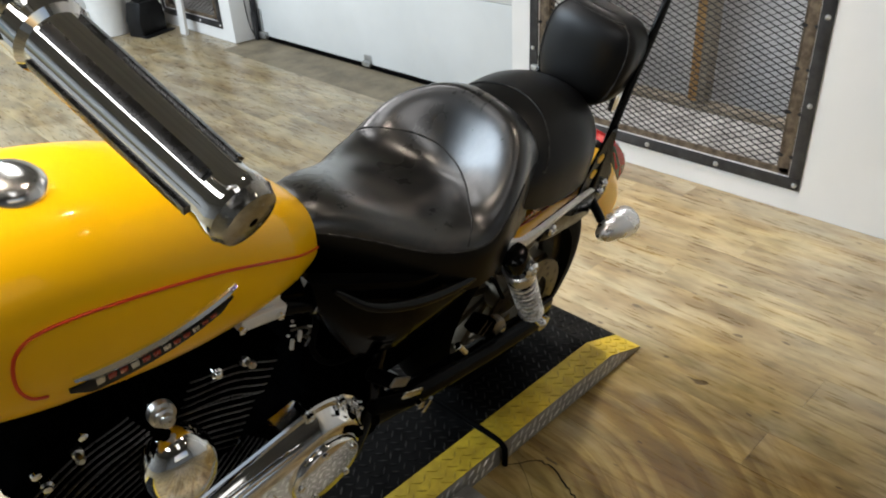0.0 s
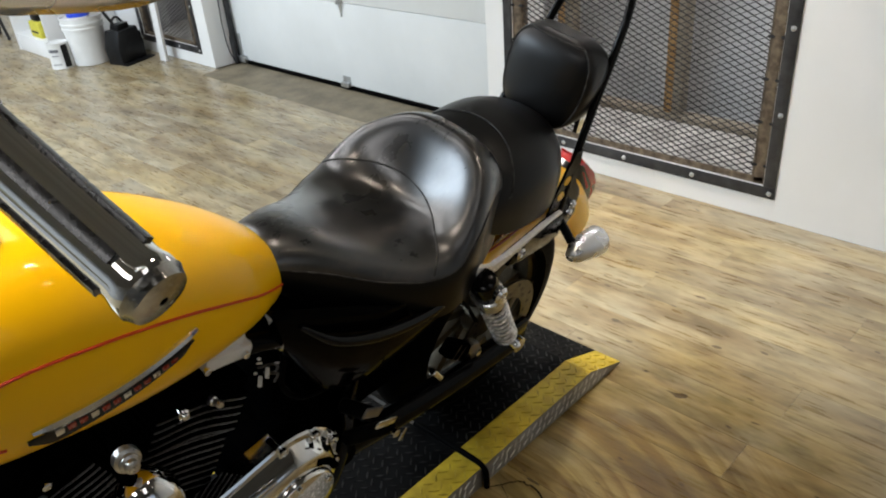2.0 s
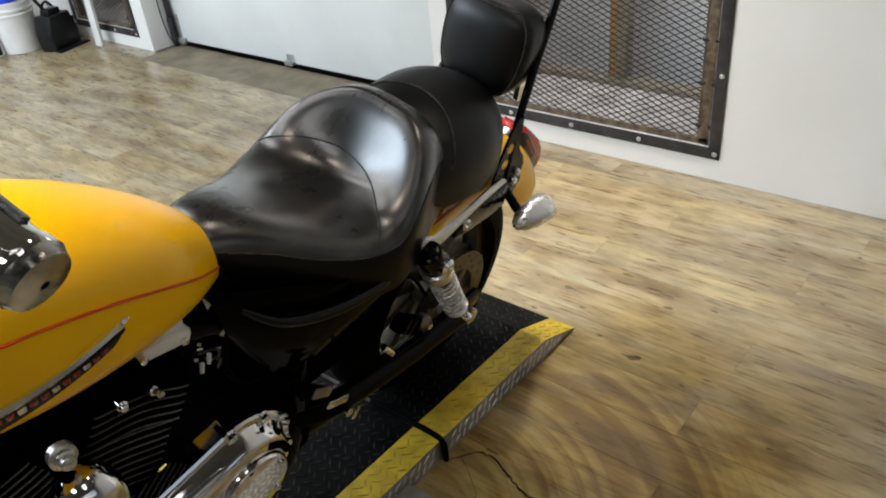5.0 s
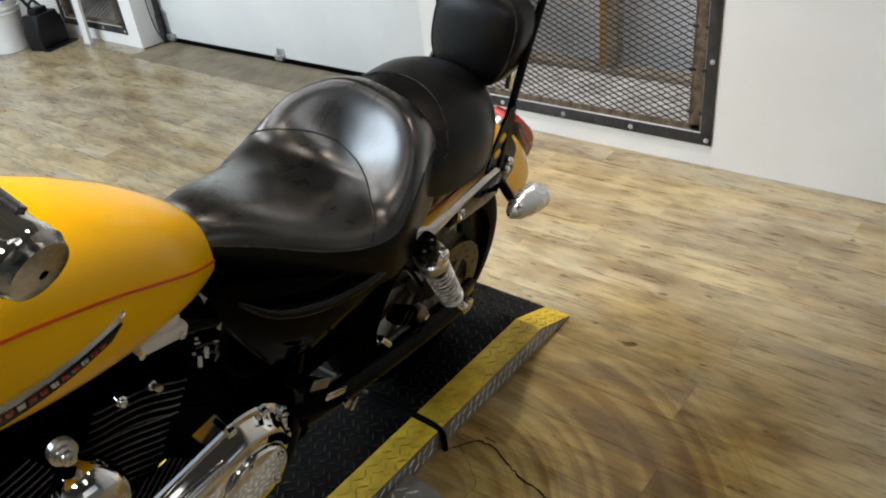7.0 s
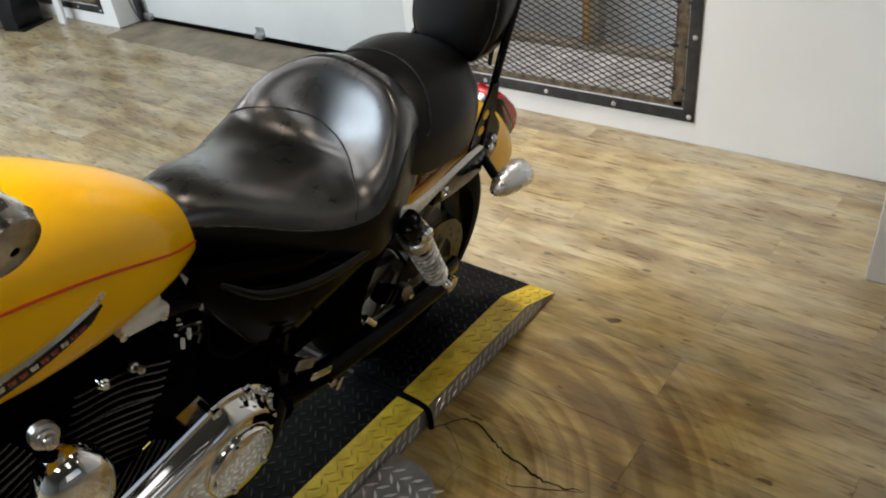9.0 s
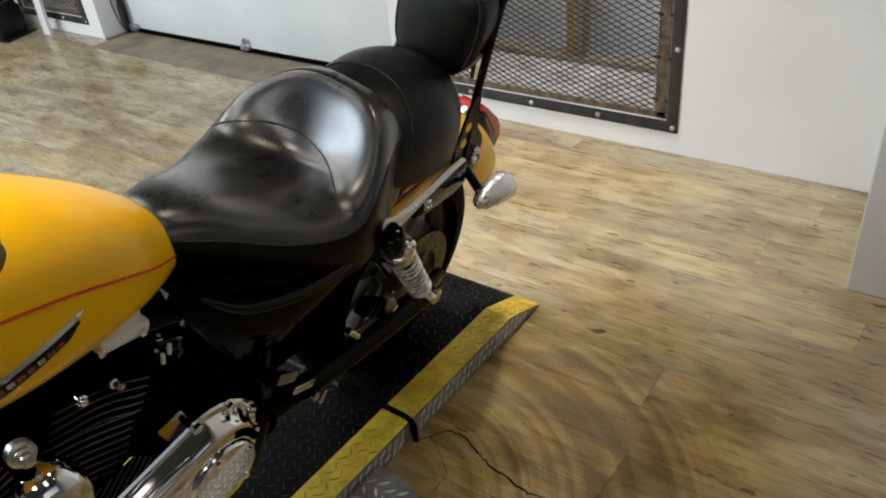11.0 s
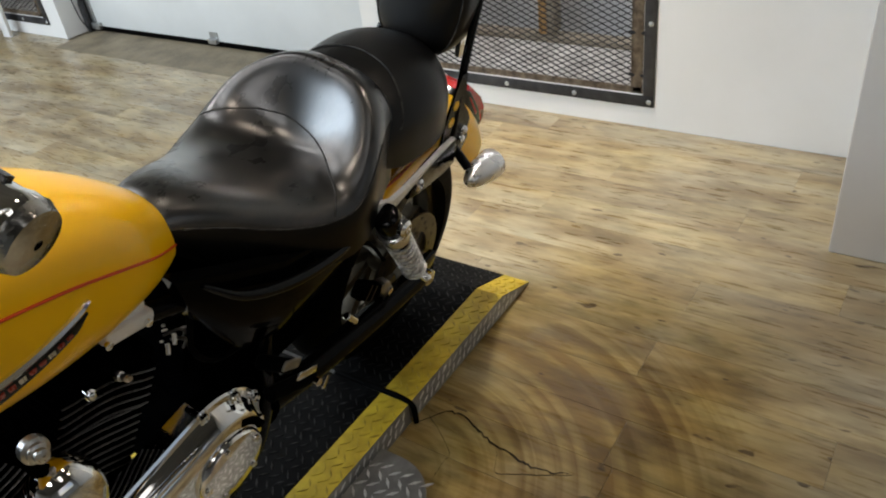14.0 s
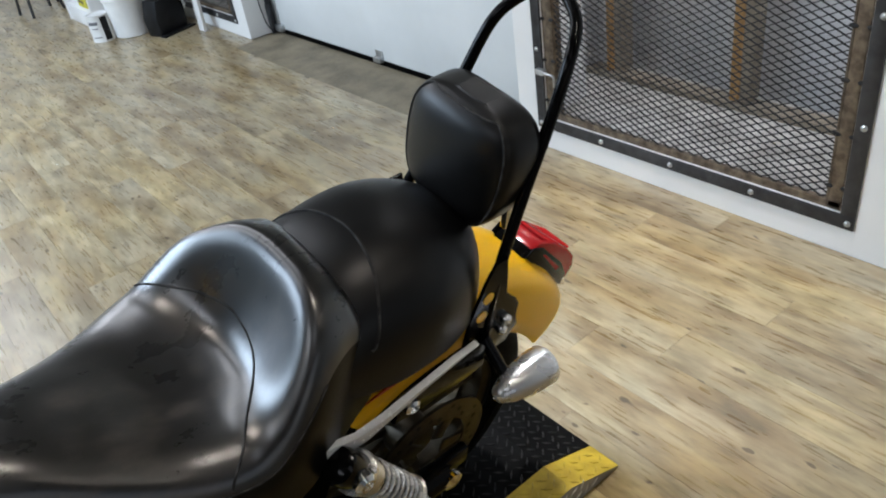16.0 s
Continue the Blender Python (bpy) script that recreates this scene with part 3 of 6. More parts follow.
# ---------------------------------------------------------------- mesh windows
def mesh_window(a, b, z0, z1, name):
    w = holder(name, "black steel framed expanded-metal mesh window, bolted to the wall", "window", pose(WX, 0, 0), kind="structure")
    f = 0.047
    d0, d1 = -0.008, -0.0005
    part("frame_bar", box(d0, d1, a, b, z0, z0 + f, 0.0015), BLACKSTEEL, w)
    part("frame_bar", box(d0, d1, a, b, z1 - f, z1, 0.0015), BLACKSTEEL, w)
    part("frame_bar", box(d0, d1, a, a + f, z0 + f + 0.001, z1 - f - 0.001, 0.0015), BLACKSTEEL, w)
    part("frame_bar", box(d0, d1, b - f, b, z0 + f + 0.001, z1 - f - 0.001, 0.0015), BLACKSTEEL, w)
    # rusty angle iron inside the opening
    for y0_, y1_, za, zb in ((a + f, a + f + 0.055, z0 + f, z1 - f), (b - f - 0.055, b - f, z0 + f, z1 - f)):
        bm = bmesh.new()
        add_box(bm, 0.003, 0.05, y0_, y0_ + 0.006, za, zb, 0.001)
        add_box(bm, 0.003, 0.009, y0_ + 0.008, y1_ - 0.008, za, zb, 0.001)
        add_box(bm, 0.003, 0.05, y1_ - 0.006, y1_, za, zb, 0.001)
        iron = part("angle_iron", bm, RUSTY, w, "rusty brown angle iron")
        for k in range(int((zb - za) / 0.16)):
            zz = za + 0.08 + 0.16 * k + 0.02 * math.sin(7.0 * k)
            for yy in (y0_ + 0.003, y1_ - 0.003):
                part("weld", lathe([(0.004, -0.004), (0.010, 0.0), (0.008, 0.004), (0.002, 0.006)], Matrix.Translation((0.004, yy, zz)) @ frame_of((-1, 0, 0)) @ Matrix.Diagonal((1.5, 0.8, 1.0, 1.0)), 8), MESHM, iron)
    # dark lip that covers the cut edge of the wall under the mesh
    lip = box(0.003, 0.055, a + f + 0.002, b - f - 0.002, z0 + f - 0.002, z0 + f + 0.010, 0.001)
    add_box(lip, 0.003, 0.010, a + f + 0.002, b - f - 0.002, z0 + f + 0.0102, z0 + f + 0.030, 0.001)
    part("sill_angle", lip, RUSTY, w, "dark rusty sill angle")
    part("sill_board", box(0.057, 0.238, a + f + 0.006, b - f - 0.006, z0 + 0.0502, z0 + 0.056, 0.001), DUSTY, w, "dusty grey sill board")
    # bolts
    n = round((b - a) / 0.335)
    spots = [(a + 0.02 + (b - a - 0.04) * k / n, z) for k in range(n + 1) for z in (z0 + 0.022, z1 - 0.022)]
    m_ = round((z1 - z0) / 0.32)
    spots += [(y, z0 + 0.022 + (z1 - z0 - 0.044) * k / m_) for k in range(1, m_) for y in (a + 0.02, b - 0.02)]
    head = mesh_of(lathe([(0.0105, 0), (0.010, 0.003), (0.007, 0.006), (0.003, 0.0075)], frame_of((-1, 0, 0)), 12), "bolt", GALV)
    for y, z in spots:
        o = new("bolt", head)
        o.parent = w
        o.location = (d0 - 0.0002, y, z)
    # expanded metal
    bm = bmesh.new()
    px, pz, t, dp = 0.052, 0.0245, 0.0014, 0.0028
    ya, yb, za, zb = a + f + 0.002, b - f - 0.002, z0 + f + 0.002, z1 - f - 0.002
    nz, ny = int((zb - za) / pz), int((yb - ya) / px)

    def strand(y0_, z0_, y1_, z1_):
        d = Vector((0, y1_ - y0_, z1_ - z0_))
        nrm = Vector((0, -d.z, d.y)).normalized() * t
        p, q = Vector((0.02, y0_, z0_)), Vector((0.02, y1_, z1_))
        out = Vector((dp, 0, 0))
        vs = [bm.verts.new(v) for v in (p - nrm - out, p + nrm - out, q + nrm - out, q - nrm - out, p - nrm + out, p + nrm + out, q + nrm + out, q - nrm + out)]
        for fidx in ((0, 1, 2, 3), (4, 7, 6, 5), (0, 3, 7, 4), (1, 5, 6, 2)):
            bm.faces.new([vs[i] for i in fidx])
    for i in range(ny):
        for j in range(nz):
            yy, zz = ya + i * px, za + j * pz
            strand(yy, zz + pz / 2, yy + px / 2, zz + pz)
            strand(yy + px / 2, zz, yy + px, zz + pz / 2)
            strand(yy, zz + pz / 2, yy + px / 2, zz)
            strand(yy + px / 2, zz + pz, yy + px, zz + pz / 2)
    part("mesh_screen", bm, MESHM, w, "dark expanded metal mesh", kind="stuff", smooth=False)
    return w


w1 = mesh_window(*WIN[0], "window_1")
bm = box(-0.03, -0.0085, 2.155, 2.20, 0.335, 0.36, 0.003)
add_rod(bm, (-0.025, 2.16, 0.348), (-0.025, 2.11, 0.345), 0.006, 10)
add_tube(bm, smooth_path([(-0.025, 2.115, 0.345), (-0.027, 2.10, 0.34), (-0.027, 2.098, 0.30)], 4), 0.005, 8)
part("latch", bm, GALV, w1, "galvanised slide latch")
mesh_window(*WIN[1], "window_2")


def timber_frame(posts, a, b):
    w = holder("stud_frame", "rough timber stud frame behind the mesh window", "stud frame", pose(3.25, 0, 0.105))
    part("bottom_plate", box(0, 0.09, a, b, 0.0, 0.03, 0.003), TANWOOD, w)
    for y in posts:
        part("stud", box(0.0, 0.09, y - 0.04, y, 0.041, 2.09, 0.003), WOODP, w)
        part("stud", box(0.004, 0.088, y - 0.082, y - 0.042, 0.041, 2.09, 0.003), TANWOOD, w)
    return w


timber_frame([1.665, 2.30], 0.7, 2.43)
timber_frame([5.6], 4.95, 6.25)


# ---------------------------------------------------------------- garage door
def garage_door():
    d = holder("garage_door", "white sectional overhead garage door, closed", "garage door", pose(DX, 0, 0), kind="structure")
    y0, y1 = DOOR_Y[0] + 0.11, DOOR_Y[1] - 0.045
    z = 0.03
    for k in range(5):
        top = min(z + 0.52, DOOR_TOP + 0.05)
        part("door_panel", box(0.0, 0.045, y0, y1, z, top - 0.003, 0.003), DOOR, d)
        z = top
        if z > DOOR_TOP:
            break
    part("bottom_seal", box(-0.004, 0.04, y0, y1, -0.001, 0.0295, 0.004), RUBBER, d, "black rubber bottom seal")
    # handle with latch on the lowest joint
    hy = 3.70
    loop = [(-0.012, hy + 0.01, 0.77), (-0.03, hy + 0.03, 0.74), (-0.035, hy + 0.035, 0.69), (-0.03, hy + 0.02, 0.64), (-0.012, hy, 0.615)]
    h = part("lift_handle", tube(smooth_path(loop, 6), 0.008, 8), DARKPLASTIC, d, "dark looped lift handle")
    latch = bmesh.new()
    add_prism(latch, [(-0.02, 0.0), (0, 0.075), (0.02, 0.0), (0, -0.09)], 0, 0.008, 0.001, pose(-0.002, hy - 0.02, 0.555) @ Matrix.Rotation(radians(90), 4, "Z"))
    add_lathe(latch, [(0.014, 0), (0.014, 0.02), (0.008, 0.03)], Matrix.Translation((-0.01, hy - 0.02, 0.555)) @ frame_of((-1, 0, 0)), 14)
    part("latch", latch, GALV, d, "pointed steel latch plate")
    # bottom centre bracket
    bm = box(-0.03, 0.0, 3.68, 3.75, 0.022, 0.052, 0.002)
    add_box(bm, -0.006, -0.0005, 3.68, 3.75, 0.052, 0.088, 0.001)
    part("bracket", bm, GALV, d, "small steel bracket")
    # hinges and rollers on both edges
    for y, s in ((y0, -1), (y1, 1)):
        bm = bmesh.new()
        add_prism(bm, [(-0.022, -0.01), (-0.006, 0.1), (0.012, 0.0), (-0.006, -0.1)], -0.014, -0.002, 0.001, pose(0, y - s * 0.03, 0.552) @ Matrix.Rotation(radians(90), 4, "Z"))
        add_rod(bm, (-0.02, y - s * 0.04, 0.552), (-0.02, y + s * 0.03, 0.552), 0.008, 10)
        part("hinge", bm, GALV, d, "galvanised edge hinge")
    bm = box(-0.035, -0.002, y0 - 0.0, y0 + 0.07, 0.85, 0.93, 0.003)
    add_rod(bm, (-0.03, y0 + 0.01, 0.9), (-0.03, y0 + 0.13, 0.9), 0.01, 10)
    part("slide_bolt", bm, GALV, d, "steel slide bolt")
    bm = box(-0.03, -0.002, y1 - 0.09, y1 - 0.005, 0.015, 0.06, 0.003)
    add_box(bm, -0.012, -0.002, y1 - 0.04, y1 - 0.005, 0.06, 0.22, 0.002)
    part("corner_bracket", bm, GALV, d, "galvanised bottom corner bracket")
    # tracks
    for y in (DOOR_Y[0] + 0.085, DOOR_Y[1] - 0.035):
        bm = box(-0.05, -0.01, y - 0.012, y + 0.012, 0.0, 2.45, 0.003)
        add_box(bm, -0.052, -0.03, y - 0.02, y + 0.02, 0.02, 0.2, 0.002)
        part("track", bm, BLACKSTEEL if y > 4 else GALV, d, "vertical steel door track")
    bm = tube(smooth_path([(-0.06, 4.90, 0.02), (-0.09, 4.93, 0.1), (-0.1, 4.945, 0.3), (-0.08, 4.95, 0.6)], 6), 0.004, 8)
    part("cable", bm, DARKPLASTIC, d, "thin hanging cable")


garage_door()

# ---------------------------------------------------------------- ramp platform under the motorcycle
RY0, RY1, RH = 0.855, 1.46, 0.064
RX0, RXJ, RXS, RX1 = -1.35, 0.965, 1.44, 1.598
YW = 0.088           # width of the yellow edge


def lug(bm, x, y, z, ang, ln=0.026, wd=0.0055, h=0.0022, tilt=None):
    """One raised bar of diamond plate: a flat-topped sliver."""
    c, s = math.cos(ang), math.sin(ang)
    rim = [(-ln / 2, 0), (0, -wd / 2), (ln / 2, 0), (0, wd / 2)]
    place = tilt or (lambda a, b, hh: Vector((x + a, y + b, z + hh)))
    lo = [bm.verts.new(place(c * a - s * b, s * a + c * b, -0.0003)) for a, b in rim]
    hi = [bm.verts.new(place((c * a - s * b) * 0.72, (s * a + c * b) * 0.72, h)) for a, b in rim]
    for k in range(4):
        bm.faces.new((lo[k], lo[(k + 1) % 4], hi[(k + 1) % 4], hi[k]))
    bm.faces.new(hi)


def lug_field(x0, x1, y0, y1, z, pitch=0.036, ln=0.031, wd=0.0055):
    bm = bmesh.new()
    i = 0
    y = y0 + 0.012
    while y < y1 - 0.008:
        x = x0 + 0.012 + (0.5 * pitch if i % 2 else 0)
        j = 0
        while x < x1 - 0.01:
            lug(bm, x, y, z(x) if callable(z) else z, radians(45 if (i + j) % 2 else -45), ln, wd)
            x += pitch * 0.72
            j += 1
        y += pitch * 0.72
        i += 1
    return bm


def slope(x):
    return RH if x < RXS else RH + (0.006 - RH) * (x - RXS) / (RX1 - RXS)


ramp_ob = holder("display_ramp", "low black diamond-plate motorcycle ramp with worn yellow edges", "ramp")
SIDE = [(RX0, 0), (RX0, RH), (RXJ - 0.006, RH), (RXJ - 0.006, 0)]
REAR = [(RXJ + 0.006, 0), (RXJ + 0.006, RH), (RXS, RH), (RX1, 0.006), (RX1, 0)]
for outline, nm in ((SIDE, "deck"), (REAR, "deck")):
    deck = part(nm, prism(outline, RY0 + 0.0015, RY1 - 0.0015), PLATEALU, ramp_ob, smooth=False)
for x0, x1 in ((RX0, RXJ - 0.006), (RXJ + 0.006, RXS), (RXS, RX1)):
    def top_sheet(y0, y1, mat, label):
        bm = bmesh.new()
        e = 0.0012
        a, b = slope(x0), slope(x1)
        vs = [bm.verts.new(v) for v in ((x0, y0, a), (x1, y0, b), (x1, y1, b), (x0, y1, a), (x0, y0, a + e), (x1, y0, b + e), (x1, y1, b + e), (x0, y1, a + e))]
        for f in ((0, 3, 2, 1), (4, 5, 6, 7), (0, 1, 5, 4), (1, 2, 6, 5), (2, 3, 7, 6), (3, 0, 4, 7)):
            bm.faces.new([vs[i] for i in f])
        part("top_sheet", bm, mat, ramp_ob, label, smooth=False)
    top_sheet(RY0, RY0 + YW, PLATEYEL, "worn yellow painted edge strip")
    top_sheet(RY0 + YW + 0.0005, RY1 - YW - 0.0005, PLATE, "black painted diamond plate")
    top_sheet(RY1 - YW, RY1, PLATEYEL, "worn yellow painted edge strip")
for x0, x1 in ((0.2, RXJ - 0.012), (RXJ + 0.012, RX1 - 0.01)):
    part("lug_pattern", lug_field(x0, x1, RY0, RY0 + YW, lambda x: slope(x) + 0.0012), YELWORN, ramp_ob, kind="stuff", smooth=False)
    part("lug_pattern", lug_field(x0, x1, RY0 + YW, RY1 - YW, lambda x: slope(x) + 0.0012), PLATEWORN, ramp_ob, kind="stuff", smooth=False)
# lugs on the bare side face
bm = bmesh.new()
x, j = 0.3, 0
while x < RX1 - 0.03:
    top = slope(x)
    for row, zz in enumerate((0.018, 0.044)):
        if zz < top - 0.012 and abs(x - RXJ) > 0.02:
            xx = x + (0.013 if row else 0)
            lug(bm, 0, 0, 0, radians(30 if (j + row) % 2 else 62), 0.03, 0.007, 0.002, tilt=lambda a, b, h, xx=xx, zz=zz: Vector((xx + a, RY0 + 0.0015 - h, zz + b)))
    x += 0.027
    j += 1
part("lug_pattern", bm, LUGM, ramp_ob, "bright bare lugs on the side", kind="stuff", smooth=False)
# black strap lying in the joint of the two decks
strap = [(RXJ, 1.1, RH + 0.003), (RXJ + 0.002, 0.95, RH + 0.004), (RXJ, 0.875, RH + 0.005), (RXJ - 0.002, 0.8465, RH - 0.004), (RXJ - 0.003, 0.842, 0.03), (RXJ - 0.004, 0.842, 0.004)]
thing("joint_strip", tube(smooth_path(strap, 5), 0.0075, 8), RUBBER, "black rubber strip over the joint of the ramp", "rubber strip")


def side_plate():
    out = []
    x0, x1, y0, y1, r = 0.36, 0.834, 0.66, 0.8515, 0.13
    pts = [(x0, y1), (x0, y0), (x1 - r, y0)]
    pts += [(x1 - r + r * math.sin(a), y0 + r - r * math.cos(a)) for a in [radians(10 * k) for k in range(1, 10)]]
    pts += [(x1, y1)]
    bm = bmesh.new()
    lo = [bm.verts.new((x, y, 0.024)) for x, y in pts]
    hi = [bm.verts.new((x, y, 0.03)) for x, y in pts]
    bm.faces.new(lo)
    bm.faces.new(hi)
    for k in range(len(pts)):
        bm.faces.new((lo[k], lo[(k + 1) % len(pts)], hi[(k + 1) % len(pts)], hi[k]))
    ob = holder("side_step", "bare aluminium diamond-plate side step with rounded corner", "step plate")
    part("plate", bm, PLATEALU, ob, smooth=False)
    part("lug_pattern", lug_field(x0 + 0.02, x1 - 0.02, y0 + 0.02, y1, 0.03, 0.040, 0.036, 0.0085), LUGM, ob, kind="stuff", smooth=False)
    for x in (x0 + 0.05, x1 - 0.12):
        part("foot", box(x, x + 0.05, y0 + 0.05, y1 - 0.01, 0.0, 0.0238, 0.002), PLATEALU, ob)


side_plate()

# ---------------------------------------------------------------- motorcycle
AX = 1.14
bike = holder("motorcycle", "yellow cruiser motorcycle with black leather seat, leaning on its stand", "motorcycle", pose(AX, 1.135, 0.0662, 16, 0, 1.5) @ Matrix.Translation((-AX, 0, 0)))


def smoothstep(a, b, x):
    t = max(0.0, min(1.0, (x - a) / (b - a)))
    return t * t * (3 - 2 * t)


# ---- fuel tank
TANK = [(-0.12, 0.125, 1.085, 0.890), (0.0, 0.148, 1.112, 0.850), (0.10, 0.153, 1.108, 0.828), (0.20, 0.149, 1.086, 0.810),
        (0.30, 0.134, 1.045, 0.799), (0.40, 0.108, 0.982, 0.797), (0.46, 0.081, 0.932, 0.800), (0.50, 0.054, 0.890, 0.808), (0.528, 0.014, 0.852, 0.825)]


def tank_mid(top, bot):
    return bot + 0.32 * (top - bot)


def tank_side(u, w):
    hw, top, bot = lerp_rows(TANK, u)
    mid = tank_mid(top, bot)
    s = (w - mid) / (top - mid) if w > mid else (mid - w) / (mid - bot)
    s = max(0.0, min(0.999, s))
    sn = s ** (1 / 0.9)
    return hw * math.sqrt(max(0.0, 1 - sn * sn)) ** 0.75


def tank_mesh():
    rings = []
    for i in range(45):
        u = -0.12 + 0.643 * i / 44
        hw, top, bot = lerp_rows(TANK, u)
        mid = tank_mid(top, bot)
        ring = []
        for k in range(48):
            a = 2 * math.pi * k / 48
            c, s = math.cos(a), math.sin(a)
            v = hw * math.copysign(abs(c) ** 0.75, c)
            w = mid + (top - mid) * abs(s) ** 0.9 if s >= 0 else mid - (mid - bot) * abs(s) ** 0.9
            ring.append(Vector((u, v, w)))
        rings.append(ring)
    return loft(rings)


tank = part("fuel_tank", tank_mesh(), YELLOW, bike, "glossy yellow fuel tank with red pinstripe", sharp=60)
STRIPE = [(0.030, 0.922), (0.014, 0.930), (0.005, 0.948), (0.004, 0.971), (0.010, 0.993), (0.023, 1.006), (0.040, 1.011), (0.071, 1.011), (0.122, 1.004), (0.193, 0.988), (0.279, 0.958), (0.366, 0.915), (0.446, 0.868), (0.490, 0.842), (0.502, 0.834), (0.488, 0.828)]
pts = []
for p in smooth_path([(u, 0, w) for u, w in STRIPE], 8):
    pts.append((p.x, -tank_side(p.x, p.z) - 0.0003, p.z))
part("pinstripe", tube(pts, 0.0022, 6), RED, tank, "thin red pinstripe")


def badge_strip(u0, u1, rise, th, proud):
    """A long tapering bar on the tank's side; rise lifts it above the badge's centre line."""
    rings = []
    n = 30
    for k in range(n + 1):
        f = k / n
        u = u0 + (u1 - u0) * f
        w = 0.928 - 0.006 * math.sin(math.pi * f) + rise
        h = th * (1 - 0.45 * f) * (0.3 + 0.7 * min(1, f * 9)) * (0.15 + 0.85 * min(1, (1 - f) * 12))
        v = -tank_side(u, w - h / 2)
        rings.append([Vector((u, v + 0.003, w)), Vector((u, v - proud, w)), Vector((u, v - proud * 1.7, w - h * 0.5)), Vector((u, v - proud, w - h)), Vector((u, v + 0.003, w - h))])
    return loft(rings)


def badge():
    e = part("badge", badge_strip(0.058, 0.288, 0.005, 0.0150, 0.0040), CAPM, tank, "long chrome tank badge")
    part("badge_back", badge_strip(0.052, 0.280, -0.0095, 0.023, 0.0022), DARKPLASTIC, e, "black badge backing")
    for k in range(12):
        u = 0.082 + 0.0143 * k
        f = (u - 0.055) / 0.22
        w = 0.928 - 0.006 * math.sin(math.pi * f) - 0.0125
        hgt = 0.0105 * (1 - 0.42 * f)
        v = -tank_side(u, w - hgt / 2) - 0.0036
        part("letter_bar", box(u, u + 0.0105, v, v + 0.004, w - hgt, w, 0.001), DARKRED if k % 3 else ALLOY, e)


badge()
cap = part("filler_cap", lathe([(0.040, -0.004), (0.040, 0.004), (0.037, 0.012), (0.028, 0.019), (0.012, 0.022), (0.002, 0.0225)], Matrix.Translation((0.086, -0.014, 1.104)) @ frame_of((0.10, -0.06, 1)), 36), CAPM, tank, "domed chrome filler cap")

# ---- rider's seat
SEAT = [(0.452, 0.030, 0.890, 0.850), (0.47, 0.058, 0.905, 0.838), (0.50, 0.075, 0.910, 0.805), (0.56, 0.103, 0.898, 0.755), (0.64, 0.144, 0.860, 0.715),
        (0.72, 0.180, 0.822, 0.692), (0.78, 0.194, 0.806, 0.684), (0.83, 0.190, 0.801, 0.690), (0.87, 0.178, 0.800, 0.694), (0.91, 0.160, 0.801, 0.700), (0.95, 0.142, 0.803, 0.700), (1.00, 0.122, 0.805, 0.712), (1.04, 0.08, 0.805, 0.775)]


FLANK = [(0.60, 0.0), (0.68, 0.006), (0.76, 0.016), (0.82, 0.025), (0.88, 0.026), (0.93, 0.014), (1.04, 0.0)]   # extra half width of the right flank


def seat_top(u, v):
    hw, c, b = lerp_rows(SEAT, u)
    k = smoothstep(0.60, 0.86, u)
    du = (u - 0.81) / 0.135
    rho = math.hypot(max(du, 0.0), (v - 0.006) / (0.180 if v < 0.006 else 0.188))
    amp = 0.026 + 0.106 * smoothstep(0.77, 0.945, u) + 0.010 * smoothstep(0.0, 0.16, v) * (1 - smoothstep(0.86, 0.93, u))
    wall = smoothstep(0.12, 1.03, rho)
    over = max(0.0, rho - 1.0)
    h = c + k * amp * wall - k * 0.07 * min(over, 0.5) ** 1.5 - 0.5 * max(0.0, du - 1.24) ** 1.3
    crown = (1 - k) * 0.018 * (v / max(hw, 0.01)) ** 2
    return h - crown


def seat_half(u, v):
    return lerp_rows(SEAT, u)[0] + (lerp_rows(FLANK, u)[0] if v > 0 else 0.0)


def seat_point(u, phi):
    b = lerp_rows(SEAT, u)[2]
    cs, sn = math.cos(phi), math.sin(phi)
    v = seat_half(u, cs) * math.copysign(abs(cs) ** 0.56, cs)
    h = seat_top(u, v)
    return Vector((u, v, b + (h - b) * max(sn, 0.0) ** 0.36))


def seat_mesh():
    rings = []
    n = 64
    for i in range(72):
        u = 0.452 + 0.588 * i / 71
        hw, c, b = lerp_rows(SEAT, u)
        ring = [seat_point(u, math.pi * k / n) for k in range(n + 1)]
        ring += [Vector((u, -hw * 0.5, b - 0.004)), Vector((u, hw * 0.5, b - 0.004))]
        rings.append(ring)
    return loft(rings)


PHI = math.pi * 8 / 64          # the lower seam, round the section


def skirted(bm):
    """Faces below the lower seam take the plain skirt cover."""
    for i, f in enumerate(bm.faces):
        f.material_index = 0 if 8 <= i % 67 < 56 and i < 71 * 67 else 1
    return bm


seat = part("rider_seat", skirted(seat_mesh()), [LEATHER, SKIRT], bike, "worn black leather bucket seat with stitched panels", sharp=75)


def on_seat(u, v):
    hw, c, b = lerp_rows(SEAT, u)
    r = min(0.999, abs(v) / seat_half(u, v))
    cs = r ** (1 / 0.56)
    sn = math.sqrt(max(0.0, 1 - cs * cs))
    h = seat_top(u, v)
    return Vector((u, v, b + (h - b) * sn ** 0.36))


